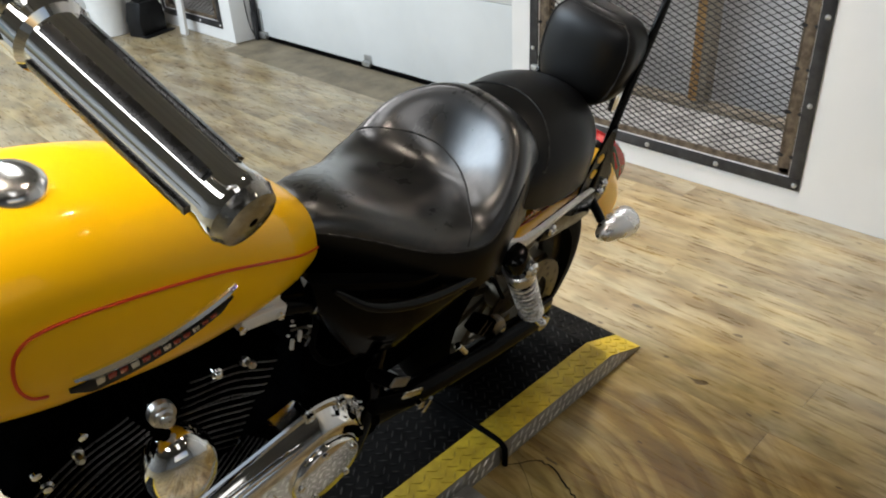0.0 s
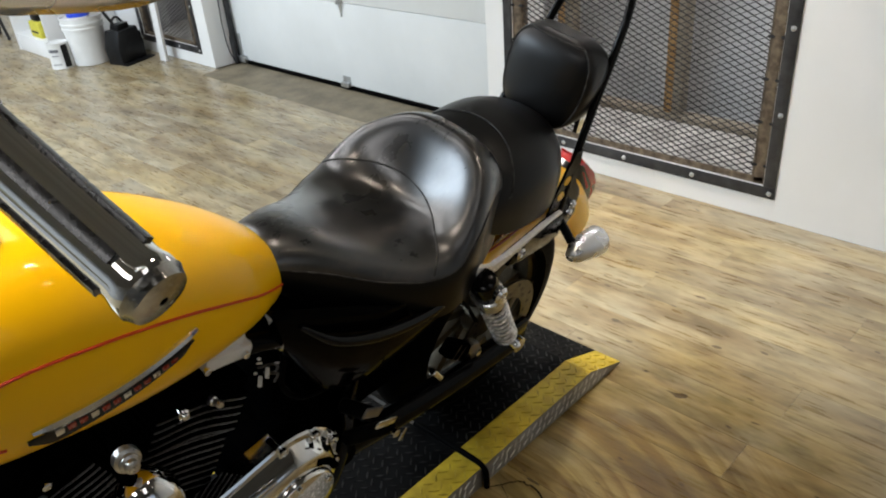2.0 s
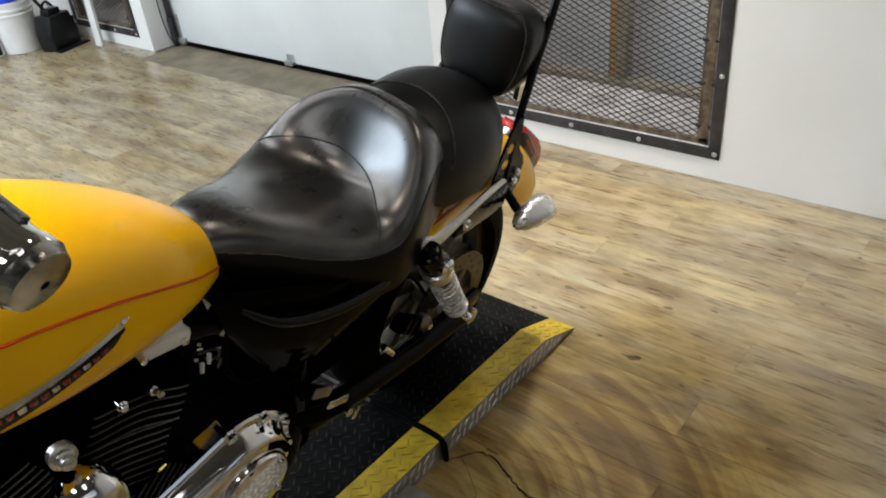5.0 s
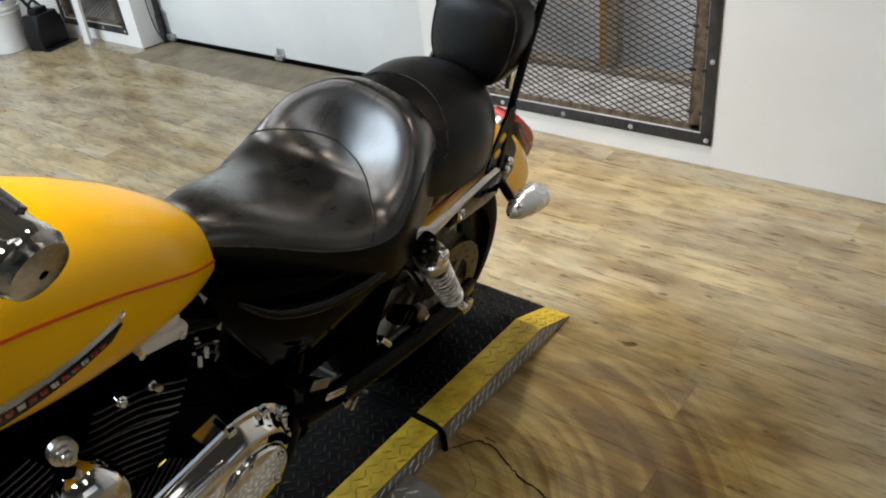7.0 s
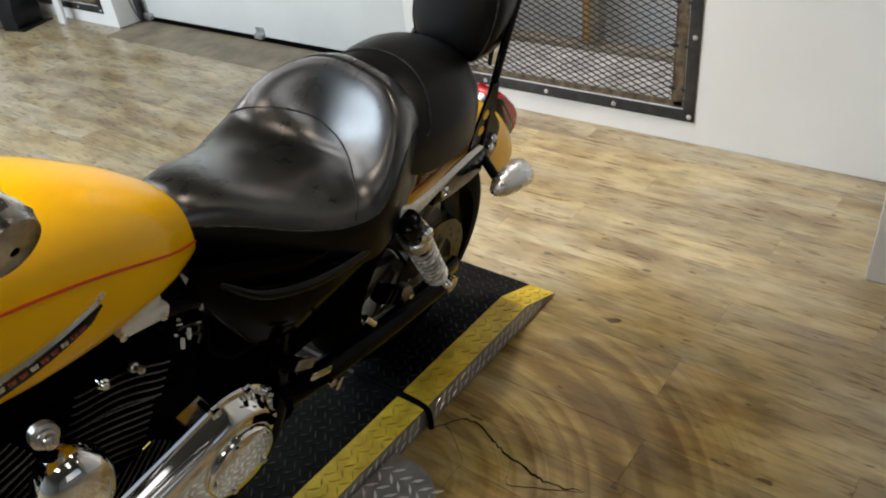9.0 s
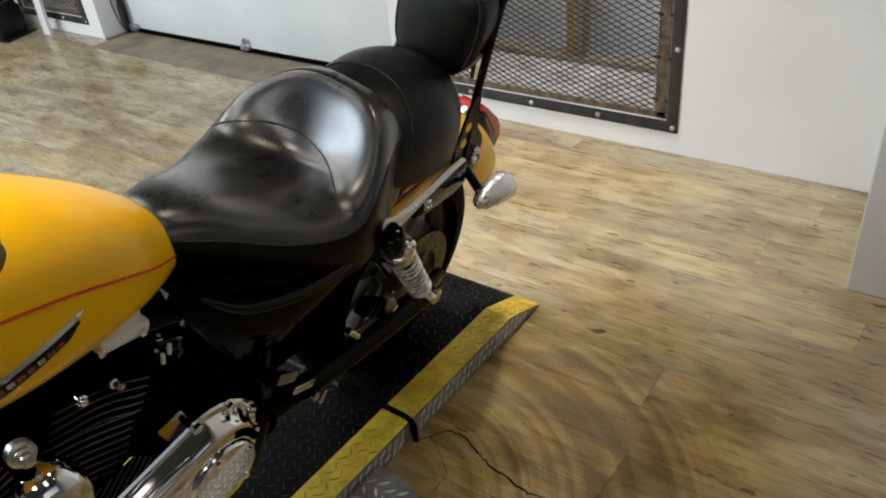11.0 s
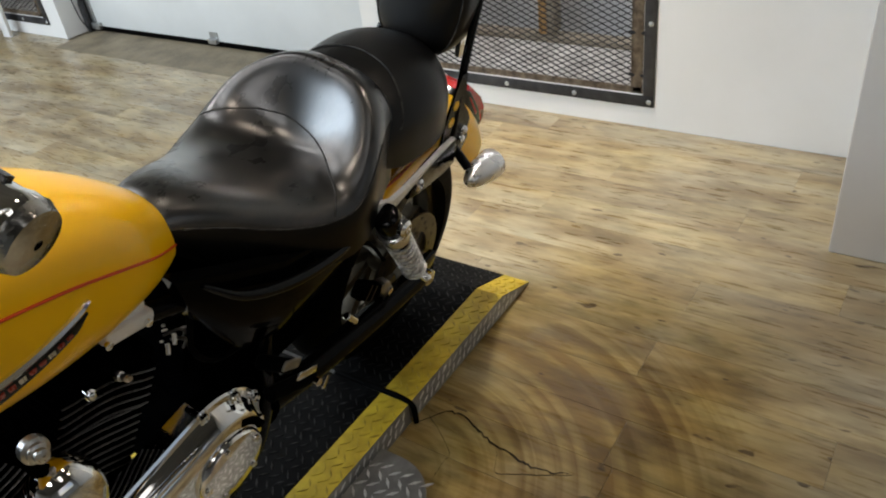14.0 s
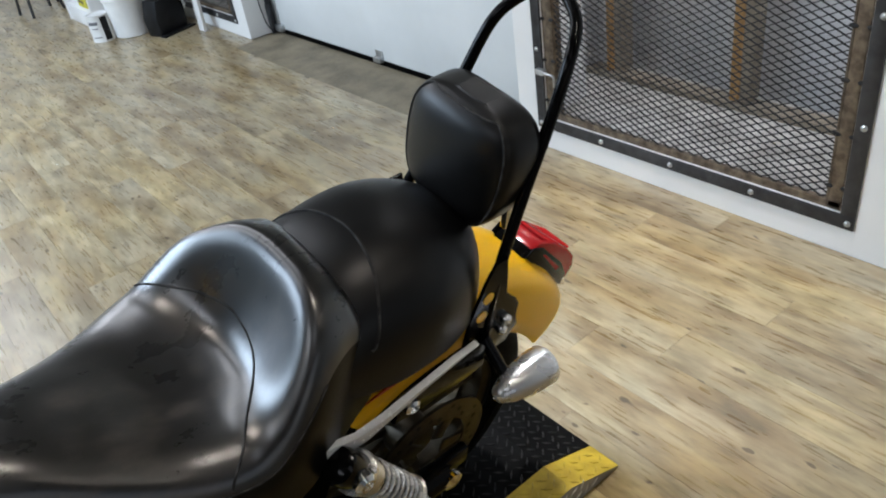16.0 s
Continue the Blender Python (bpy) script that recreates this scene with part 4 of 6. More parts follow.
SEAM = [(0.795, 0.192), (0.808, 0.165), (0.824, 0.138), (0.853, 0.095), (0.871, 0.050), (0.872, 0.010), (0.862, -0.030), (0.838, -0.070), (0.800, -0.115), (0.772, -0.150), (0.740, -0.175)]
part("piping", tube([on_seat(p.x, p.y) + Vector((0, 0, 0.0004)) for p in smooth_path([(u, v, 0) for u, v in SEAM], 10)], 0.0019, 6), STITCH, seat, "raised stitched seam")


for s in (-1, 1):
    rail = [seat_point(0.50 + 0.40 * k / 40, PHI if s > 0 else math.pi - PHI) + Vector((0, s * 0.0006, 0)) for k in range(41)]
    part("piping", tube(rail, 0.0016, 6), STITCH, seat, "lower stitched seam")


# ---- passenger seat
PILLION = [(0.905, 0.130, 0.820, 0.785), (0.93, 0.143, 0.872, 0.772), (0.955, 0.148, 0.893, 0.756), (0.99, 0.153, 0.908, 0.746), (1.04, 0.158, 0.918, 0.740), (1.11, 0.158, 0.921, 0.741), (1.16, 0.147, 0.914, 0.742),
           (1.20, 0.127, 0.900, 0.740), (1.234, 0.097, 0.880, 0.745), (1.258, 0.064, 0.858, 0.755), (1.270, 0.030, 0.835, 0.77)]


def pillion_point(u, phi):
    hw, t, b = lerp_rows(PILLION, u)
    cs, sn = math.cos(phi), math.sin(phi)
    v = hw * math.copysign(abs(cs) ** 0.6, cs)
    h = t - 0.030 * (v / hw) ** 2
    return Vector((u, v, b + (h - b) * max(sn, 0.0) ** 0.5))


def pillion_mesh():
    rings = []
    n = 48
    for i in range(48):
        u = 0.905 + 0.365 * i / 47
        hw, t, b = lerp_rows(PILLION, u)
        ring = [pillion_point(u, math.pi * k / n) for k in range(n + 1)]
        ring += [Vector((u, -hw * 0.5, b - 0.003)), Vector((u, hw * 0.5, b - 0.003))]
        rings.append(ring)
    return loft(rings)


pillion = part("passenger_seat", pillion_mesh(), LEATHER2, bike, "matt black vinyl passenger seat with curved seam", sharp=75)
def on_pillion(u, v):
    hw, t, b = lerp_rows(PILLION, max(u, 0.906))
    r = min(0.9999, abs(v) / hw)
    cs = r ** (1 / 0.6)
    h = t - 0.030 * r * r
    return Vector((u, math.copysign(hw * r, v), b + (h - b) * math.sqrt(1 - cs * cs) ** 0.5 + 0.0006))


half = [(1.052, 0.0), (1.049, 0.030), (1.039, 0.071), (1.024, 0.103), (1.004, 0.132), (0.990, 0.1425), (0.982, 0.1430)]
SEAM2 = [(u, -v, 0) for u, v in reversed(half)] + [(u, v, 0) for u, v in half[1:]]
part("piping", tube([on_pillion(p.x, p.y) for p in smooth_path(SEAM2, 10)], 0.0024, 6), STITCH, pillion, "raised curved seam")

# ---- sissy bar and backrest
SISSY = [(1.205, 0.139, 0.68), (1.212, 0.136, 0.76), (1.232, 0.129, 0.825), (1.254, 0.121, 0.87), (1.29, 0.110, 0.945), (1.328, 0.100, 1.025), (1.367, 0.086, 1.105), (1.402, 0.062, 1.142), (1.422, 0.028, 1.158)]
SISSY = [(u + 0.014, v, w) for u, v, w in SISSY]
loop = [(u, -v, w) for u, v, w in SISSY] + [(1.445, 0.0, 1.161)] + [(u, v * 0.80, w) for u, v, w in reversed(SISSY)]
sissy = part("sissy_bar", tube(smooth_path(loop, 8), 0.0095, 14), GLOSSBLACK, bike, "gloss black tubular sissy bar")
for s in (-1, 1):
    bm = bmesh.new()
    outline = [(1.165, 0.672), (1.178, 0.742), (1.205, 0.815), (1.222, 0.845), (1.246, 0.845), (1.250, 0.815), (1.255, 0.757), (1.282, 0.727), (1.292, 0.706), (1.288, 0.680), (1.296, 0.650), (1.270, 0.622), (1.205, 0.618)]
    side = -0.139 if s < 0 else 0.116
    add_prism(bm, outline, side - 0.003, side + 0.003, 0.001)
    pl = part("side_plate", bm, GLOSSBLACK, sissy, "black bracket plate with holes")
    for hu, hh in ((1.212, 0.776), (1.201, 0.739)):
        part("plate_hole", lathe([(0.0115, 0), (0.0115, 0.0008)], Matrix.Translation((hu, side + s * 0.0034, hh)) @ frame_of((0, s, 0)), 16), YELLOW, pl, "round hole showing the yellow fender")
    for hu, hh in ((1.250, 0.674), (1.258, 0.694)):
        part("nut", lathe([(0.010, 0), (0.010, 0.008), (0.007, 0.012), (0.003, 0.014)], Matrix.Translation((hu, side + s * 0.0034, hh)) @ frame_of((0, s, 0)), 12), CHROME, pl, "chrome acorn nut")


def pad_point(t, a):
    """A point of the backrest: t from bottom to top, a round the section (the front is at -90 degrees)."""
    w = 0.952 + 0.100 * t
    e = (1 - abs(t) ** 3.2) ** (1 / 3.2) if abs(t) < 1 else 0.0
    wide = 0.112 - 0.010 * smoothstep(0.2, -1.0, t)
    hw, th = max(wide * e, 0.03), max(0.047 * (1 - abs(t) ** 4) ** 0.4 if abs(t) < 1 else 0.0, 0.012)
    c, s = math.cos(a), math.sin(a)
    v = hw * math.copysign(abs(c) ** 0.5, c)
    bulge = 0.014 * (1 - (v / 0.115) ** 2)
    u = 1.287 + (w - 0.952) * 0.16 + th * math.copysign(abs(s) ** 0.42, s) - (bulge if s < 0 else 0)
    return Vector((u, v, w))


def backrest():
    return loft([[pad_point(-math.cos(math.pi * i / 36), 2 * math.pi * k / 64) for k in range(64)] for i in range(37)])


pad = part("backrest", backrest(), LEATHER2, bike, "padded black vinyl passenger backrest", sharp=75)
CORNER = radians(34)
rows = [pad_point(-0.93 + 1.84 * k / 30, -CORNER) for k in range(31)]
rows += [pad_point(0.91, -CORNER - (math.pi - 2 * CORNER) * k / 24) for k in range(1, 24)]
rows += [pad_point(0.91 - 1.84 * k / 30, CORNER - math.pi) for k in range(31)]
part("piping", tube([p + (p - Vector((1.287, 0, 0.952))).normalized() * 0.0008 for p in rows], 0.0019, 6), STITCH, pad, "stitched edge seam")
for s in (-1, 1):
    part("pad_bracket", box(1.285, 1.312, s * 0.088 - 0.006, s * 0.088 + 0.006, 0.845, 0.90, 0.002), CHROME, pad, "chrome backrest bracket")

# ---- rear fender with flame decal
def fender_mesh(r, hw, a0, a1, thick=0.004, n=40):
    rings = []
    for i in range(n + 1):
        a = radians(a0 + (a1 - a0) * i / n)
        er = Vector((math.cos(a), 0, math.sin(a)))
        c = Vector((AX, 0, 0.335))
        ring = []
        for rr, ww in ((r, hw), (r - thick, hw - thick)):
            row = []
            for k in range(17):
                b = math.pi * k / 16
                x = ww * math.copysign(abs(math.cos(b)) ** 0.5, math.cos(b))
                drop = 0.125 * (1 - math.sin(b) ** 0.8)
                row.append(c + er * (rr - drop) + Vector((0, x, 0)))
            ring += row if rr == r else row[::-1]
        rings.append(ring)
    return loft(rings)


fender = part("rear_fender", fender_mesh(0.425, 0.112, 122, 27), YELLOW, bike, "yellow steel rear fender", sharp=60)
for pts_, mat, lab in (([(1.01, 0.676), (1.035, 0.690), (1.08, 0.700), (1.20, 0.706), (1.12, 0.694), (1.20, 0.686), (1.06, 0.680)], DARKRED, "dark red flame decal"),
                       ([(0.985, 0.662), (1.03, 0.671), (1.12, 0.678), (1.05, 0.663)], RED, "red flame decal tongue")):
    part("flame_decal", prism(pts_, -0.1150, -0.1125), mat, fender, lab)

# tail lamp
LAMP_V = -0.010
lamp = part("tail_lamp", prism([(1.398, 0.668), (1.424, 0.676), (1.532, 0.526), (1.552, 0.498), (1.520, 0.502), (1.450, 0.588)], LAMP_V - 0.040, LAMP_V + 0.040, 0.004), GLOSSBLACK, bike, "tail lamp with black base")
LENS = [(1.424, 0.676), (1.446, 0.680), (1.486, 0.658), (1.542, 0.606), (1.568, 0.570), (1.574, 0.536), (1.556, 0.508), (1.532, 0.526)]
part("lens", prism(LENS, LAMP_V - 0.043, LAMP_V + 0.043, 0.008), REDLENS, lamp, "red plastic lens")
part("chrome_trim", prism([(1.534, 0.520), (1.556, 0.504), (1.562, 0.482), (1.530, 0.496)], LAMP_V - 0.041, LAMP_V + 0.041, 0.003), CHROME, lamp, "chrome lower trim")
for s in (-1, 1):
    edge = LAMP_V + s * 0.0455
    part("side_housing", prism([(1.404, 0.672), (1.424, 0.684), (1.452, 0.668), (1.520, 0.584), (1.542, 0.536), (1.530, 0.512), (1.470, 0.574)], edge - 0.0022, edge + 0.0022, 0.001), GLOSSBLACK, lamp, "black side housing of the lamp")
    part("lens_slot", prism([(1.452, 0.650), (1.460, 0.646), (1.512, 0.578), (1.504, 0.574)], edge + s * 0.0026 - 0.0003, edge + s * 0.0026 + 0.0003), REDLENS, lamp, "red slot in the black side")
for k in range(8):
    part("lens_rib", box(1.462 + 0.0125 * k, 1.4645 + 0.0125 * k, LAMP_V - 0.034, LAMP_V + 0.034, 0.672 - 0.0108 * k, 0.6765 - 0.0108 * k, 0.0), REDLENS, lamp)

# turn signals
for s in (-1, 1):
    ax = Vector((1.0, 0.0, -0.10)).normalized()
    base = Vector((1.172, s * 0.219, 0.628))
    sg = part("turn_signal", lathe([(0.006, 0), (0.014, 0.006), (0.024, 0.028), (0.032, 0.062), (0.0355, 0.096), (0.036, 0.118), (0.034, 0.121)], Matrix.Translation(base) @ frame_of(ax), 30), SATIN, bike, "satin chrome bullet turn signal")
    part("lens", lathe([(0.029, 0), (0.027, 0.004), (0.018, 0.007), (0.003, 0.008)], Matrix.Translation(base + ax * 0.1212) @ frame_of(ax), 24), REDLENS, sg, "red signal lens")
    part("stalk", rod((1.212, s * 0.142, 0.678), (1.214, s * 0.196, 0.632), 0.011, 12), GLOSSBLACK, sg, "black mounting stalk")
    part("screw", lathe([(0.005, 0), (0.004, 0.004)], Matrix.Translation(base + Vector((-0.002, 0, 0))) @ frame_of(-ax), 10), CHROME, sg)

# ---- fender struts
for s in (-1, 1):
    st = bmesh.new()
    top = [(0.845, 0.715), (0.862, 0.735), (0.90, 0.722), (0.93, 0.704), (0.985, 0.707), (1.06, 0.719), (1.12, 0.729), (1.165, 0.732)]
    low = [(1.165, 0.729), (1.12, 0.724), (1.06, 0.713), (1.00, 0.698), (0.95, 0.683), (0.91, 0.684), (0.875, 0.696), (0.855, 0.704)]
    add_prism(st, top + low, s * 0.170 - 0.006, s * 0.170 + 0.006, 0.002)
    o = part("fender_strut", st, STRUTM, bike, "polished alloy fender strut")
    blk = bmesh.new()
    add_prism(blk, [(1.00, 0.660), (1.02, 0.700), (1.06, 0.711), (1.12, 0.722), (1.17, 0.724), (1.19, 0.700), (1.19, 0.650), (1.15, 0.645), (1.05, 0.648)], s * 0.163 - 0.006, s * 0.163 + 0.006, 0.002)
    part("strut_cover", blk, GLOSSBLACK, o, "black strut cover")
    part("bolt", lathe([(0.014, 0), (0.014, 0.006), (0.009, 0.010), (0.009, 0.006), (0.002, 0.006)], Matrix.Translation((1.033, s * 0.1692, 0.682)) @ frame_of((0, s, 0)), 14), CHROME, o, "chrome strut bolt")

# ---- shock absorbers
def shock(s):
    a, b = Vector((0.886, s * 0.190, 0.698)), Vector((1.030, s * 0.195, 0.440))
    d = (b - a).normalized()
    ln = (b - a).length
    m, _ = between(a, b)
    sh = part("shock_absorber", lathe([(0.012, 0.02), (0.013, 0.05), (0.013, ln - 0.05), (0.012, ln - 0.015)], m, 20), ENGINE, bike, "chrome coil-over shock absorber")
    part("top_cover", lathe([(0.018, -0.016), (0.027, -0.011), (0.029, 0.0), (0.029, 0.045), (0.026, 0.05)], m, 26), GLOSSBLACK, sh, "black top cover")
    part("spring_seat", lathe([(0.029, 0.046), (0.0345, 0.049), (0.0345, 0.057), (0.0315, 0.060), (0.0315, 0.086), (0.027, 0.089)], m, 28), SATIN, sh, "alloy spring seat")
    x = d.orthogonal().normalized()
    y = d.cross(x)
    pts = []
    turns = 8.5
    for k in range(int(turns * 18) + 1):
        th = 2 * math.pi * k / 18
        f = k / (turns * 18)
        r = 0.0280 - 0.0030 * f
        pts.append(a + d * (0.092 + (ln - 0.122) * f) + x * math.cos(th) * r + y * math.sin(th) * r)
    part("coil_spring", tube(pts, 0.0038, 8), SPRINGM, sh, "pale steel coil spring")
    part("lower_seat", lathe([(0.020, ln - 0.034), (0.030, ln - 0.03), (0.026, ln - 0.018), (0.016, ln - 0.01)], m, 24), ALLOY, sh)
    part("mount_bolt", lathe([(0.019, 0), (0.019, 0.012), (0.013, 0.018), (0.009, 0.018), (0.008, 0.012)], Matrix.Translation((0.905, s * 0.213, 0.675)) @ frame_of((0, s, 0)), 18), CHROME, sh, "chrome upper mounting bolt")
    part("mount_bolt", lathe([(0.011, -0.04), (0.011, 0.012), (0.007, 0.02), (0.003, 0.022)], Matrix.Translation((1.032, s * 0.212, 0.437)) @ frame_of((0, s, 0)), 14), CHROME, sh, "chrome lower mounting bolt")


shock(-1)
shock(1)

# ---- rear wheel
def wheel():
    c = Matrix.Translation((AX, 0, 0.322)) @ frame_of((0, 1, 0))
    prof = []
    for k in range(23):
        a = math.pi * k / 22
        prof.append((0.232 + 0.088 * math.sin(a) ** 0.8, -0.078 * math.cos(a)))
    prof = [(0.215, -0.06)] + prof + [(0.215, 0.06)]
    w = part("rear_wheel", lathe([(0.215, -0.055), (0.222, -0.055), (0.222, -0.048), (0.205, -0.040), (0.198, 0.0), (0.205, 0.040), (0.222, 0.048), (0.222, 0.055), (0.215, 0.055), (0.19, 0.0)], c, 56, cap=False), WHEELM, bike, "pale gold cast rear wheel")
    part("tyre", lathe(prof, c, 64, cap=False), RUBBER, w, "black rubber tyre")
    part("hub", lathe([(0.02, -0.075), (0.045, -0.07), (0.05, -0.03), (0.04, 0), (0.05, 0.03), (0.045, 0.07), (0.02, 0.075)], c, 26), WHEELM, w)
    for k in range(9):
        a = 2 * math.pi * k / 9
        bm = bmesh.new()
        add_prism(bm, [(0.04, -0.012), (0.205, -0.019), (0.205, 0.019), (0.04, 0.012)], -0.018, 0.018, 0.003, Matrix.Translation((AX, 0, 0.322)) @ Matrix.Rotation(a, 4, "Y"))
        part("spoke", bm, WHEELM, w)
    # perforated brake disc
    d = bmesh.new()
    n = 60
    rows = [[d.verts.new((AX + r * math.cos(2 * math.pi * k / n), y, 0.322 + r * math.sin(2 * math.pi * k / n))) for k in range(n)] for r, y in ((0.095, -0.098), (0.146, -0.098), (0.146, -0.104), (0.095, -0.104))]
    for a, b in zip(rows, rows[1:] + rows[:1]):
        for k in range(n):
            d.faces.new((a[k], a[(k + 1) % n], b[(k + 1) % n], b[k]))
    disc = part("brake_disc", d, DISCM, w, "drilled steel brake disc")
    # thin black discs on the solid ring, for the shade inside drilled holes
    hole = mesh_of(lathe([(0.0055, 0), (0.0055, 0.0006)], frame_of((0, -1, 0)), 10), "hole_shade", DARKPLASTIC)
    for k in range(28):
        a = 2 * math.pi * k / 28
        r = 0.108 + 0.012 * (k % 3)
        o = new("hole_shade", hole)
        o.parent = disc
        o.location = (AX + r * math.cos(a), -0.1041, 0.322 + r * math.sin(a))
    for k in range(5):
        a = 2 * math.pi * k / 5 + 0.3
        bm = bmesh.new()
        add_prism(bm, [(0.04, -0.016), (0.10, -0.012), (0.10, 0.012), (0.04, 0.016)], -0.102, -0.096, 0.001, Matrix.Translation((AX, 0, 0.322)) @ Matrix.Rotation(a, 4, "Y"))
        part("disc_arm", bm, DISCM, disc)
    part("axle_nut", lathe([(0.022, 0), (0.022, 0.014), (0.012, 0.018), (0.004, 0.02)], Matrix.Translation((AX, -0.165, 0.322)) @ frame_of((0, -1, 0)), 12), CHROME, w, "chrome axle nut")


wheel()

# ---- swingarm, caliper, frame
for s in (-1, 1):
    pts = smooth_path([(0.60, s * 0.13, 0.375), (0.75, s * 0.145, 0.365), (0.95, s * 0.15, 0.342), (1.14, s * 0.15, 0.322)], 6)
    o = part("swingarm_tube", tube(pts, 0.030, 14, radii=[0.030] * len(pts)), GLOSSBLACK, bike, "black swingarm tube")
    part("axle_plate", box(1.02, 1.20, s * 0.145 - 0.012, s * 0.145 + 0.012, 0.29, 0.36, 0.008), GLOSSBLACK, o)
cal = bmesh.new()
add_prism(cal, [(0.958, 0.412), (0.974, 0.420), (0.998, 0.406), (1.012, 0.378), (1.008, 0.358), (0.992, 0.346), (0.972, 0.354), (0.978, 0.374), (0.964, 0.386)], -0.150, -0.122, 0.006)
caliper = part("brake_caliper", cal, CALM, bike, "alloy rear brake caliper with dark housing")
add_box(hs := bmesh.new(), -0.048, 0.050, -0.148, -0.116, -0.022, 0.022, 0.007, Matrix.Translation((0.925, 0, 0.425)) @ Matrix.Rotation(radians(40), 4, "Y"))
part("housing", hs, ENGINE, caliper, "dark cast caliper housing")
for k in (-0.02, 0.006):
    part("housing_rib", box(-0.003, 0.003, -0.1495, -0.1485, -0.020, 0.020, 0.0, Matrix.Translation((0.925, 0, 0.425)) @ Matrix.Rotation(radians(40), 4, "Y") @ Matrix.Translation((k, 0, 0))), CAST, caliper)
part("caliper_bolt", lathe([(0.010, 0), (0.010, 0.006), (0.004, 0.008)], Matrix.Translation((0.992, -0.1502, 0.380)) @ frame_of((0, -1, 0)), 12), CHROME, caliper)
part("slide_pin", rod((0.825, -0.150, 0.44), (0.850, -0.156, 0.405), 0.009, 12), CHROME, caliper, "bright slide pin")
part("brake_hose", tube(smooth_path([(0.99, -0.13, 0.47), (0.93, -0.12, 0.56), (0.84, -0.12, 0.58), (0.76, -0.1, 0.50)], 6), 0.005, 8), RUBBER, bike)
for s in (-1, 1):
    part("frame_rail", tube(smooth_path([(0.30, s * 0.07, 0.80), (0.45, s * 0.10, 0.77), (0.62, s * 0.125, 0.70), (0.80, s * 0.135, 0.70), (0.90, s * 0.14, 0.71)], 6), 0.018, 12), GLOSSBLACK, bike, "black frame rail")
    part("frame_rail", tube(smooth_path([(0.62, s * 0.12, 0.70), (0.60, s * 0.12, 0.52), (0.60, s * 0.12, 0.36), (0.50, s * 0.12, 0.20), (0.1, s * 0.12, 0.18), (-0.1, s * 0.09, 0.35)], 6), 0.018, 12), GLOSSBLACK, bike, "black lower frame rail")
part("backbone", tube(smooth_path([(-0.2, 0, 0.90), (0.1, 0, 0.85), (0.45, 0, 0.80), (0.60, 0, 0.73)], 6), 0.03, 14), GLOSSBLACK, bike, "black frame backbone")

# side cover below the seat
def side_cover(s):
    n, rows = 14, []
    top = [(0.43, 0.835), (0.52, 0.800), (0.64, 0.760), (0.76, 0.730), (0.85, 0.705)]
    low = [(0.448, 0.740), (0.53, 0.606), (0.61, 0.592), (0.72, 0.605), (0.83, 0.640)]
    tp = smooth_path([(u, 0, w) for u, w in top], 5)
    lp = smooth_path([(u, 0, w) for u, w in low], 5)
    rings = []
    for a, b in zip(tp, lp):
        ring = []
        for k in range(n + 1):
            f = k / n
            p = a.lerp(b, f)
            bulge = (0.100 + 0.050 * min(1.0, (p.x - 0.42) * 5.0)) + 0.022 * math.sin(math.pi * min(1.0, 0.2 + f * 0.75)) ** 0.8
            ring.append(Vector((p.x, s * bulge, p.z)))
        rings.append(ring)
    inner = [[v - Vector((0, s * 0.03, 0)) for v in reversed(r)] for r in rings]
    return loft([r + i for r, i in zip(rings, inner)])


part("side_cover", side_cover(-1), COVERM, bike, "gloss black side cover", sharp=50)
part("side_cover", side_cover(1), COVERM, bike, "gloss black side cover", sharp=50)
for s in (-1, 1):
    lip = smooth_path([(0.47, s * 0.132, 0.806), (0.52, s * 0.164, 0.766), (0.60, s * 0.182, 0.738), (0.70, s * 0.186, 0.716), (0.79, s * 0.180, 0.706), (0.85, s * 0.164, 0.712)], 6)
    count = len(lip) - 1
    part("cover_lip", tube(lip, 0.016, 14, radii=[0.004 + 0.007 * math.sin(math.pi * k / count) ** 0.7 for k in range(count + 1)]), LIPM, bike, "rounded gloss black lip under the seat")
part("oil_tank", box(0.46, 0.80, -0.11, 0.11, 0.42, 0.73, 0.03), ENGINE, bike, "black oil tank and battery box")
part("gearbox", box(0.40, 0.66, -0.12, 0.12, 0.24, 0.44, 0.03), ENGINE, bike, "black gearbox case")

# ---- engine
CR = Vector((0.180, 0.0, 0.40))


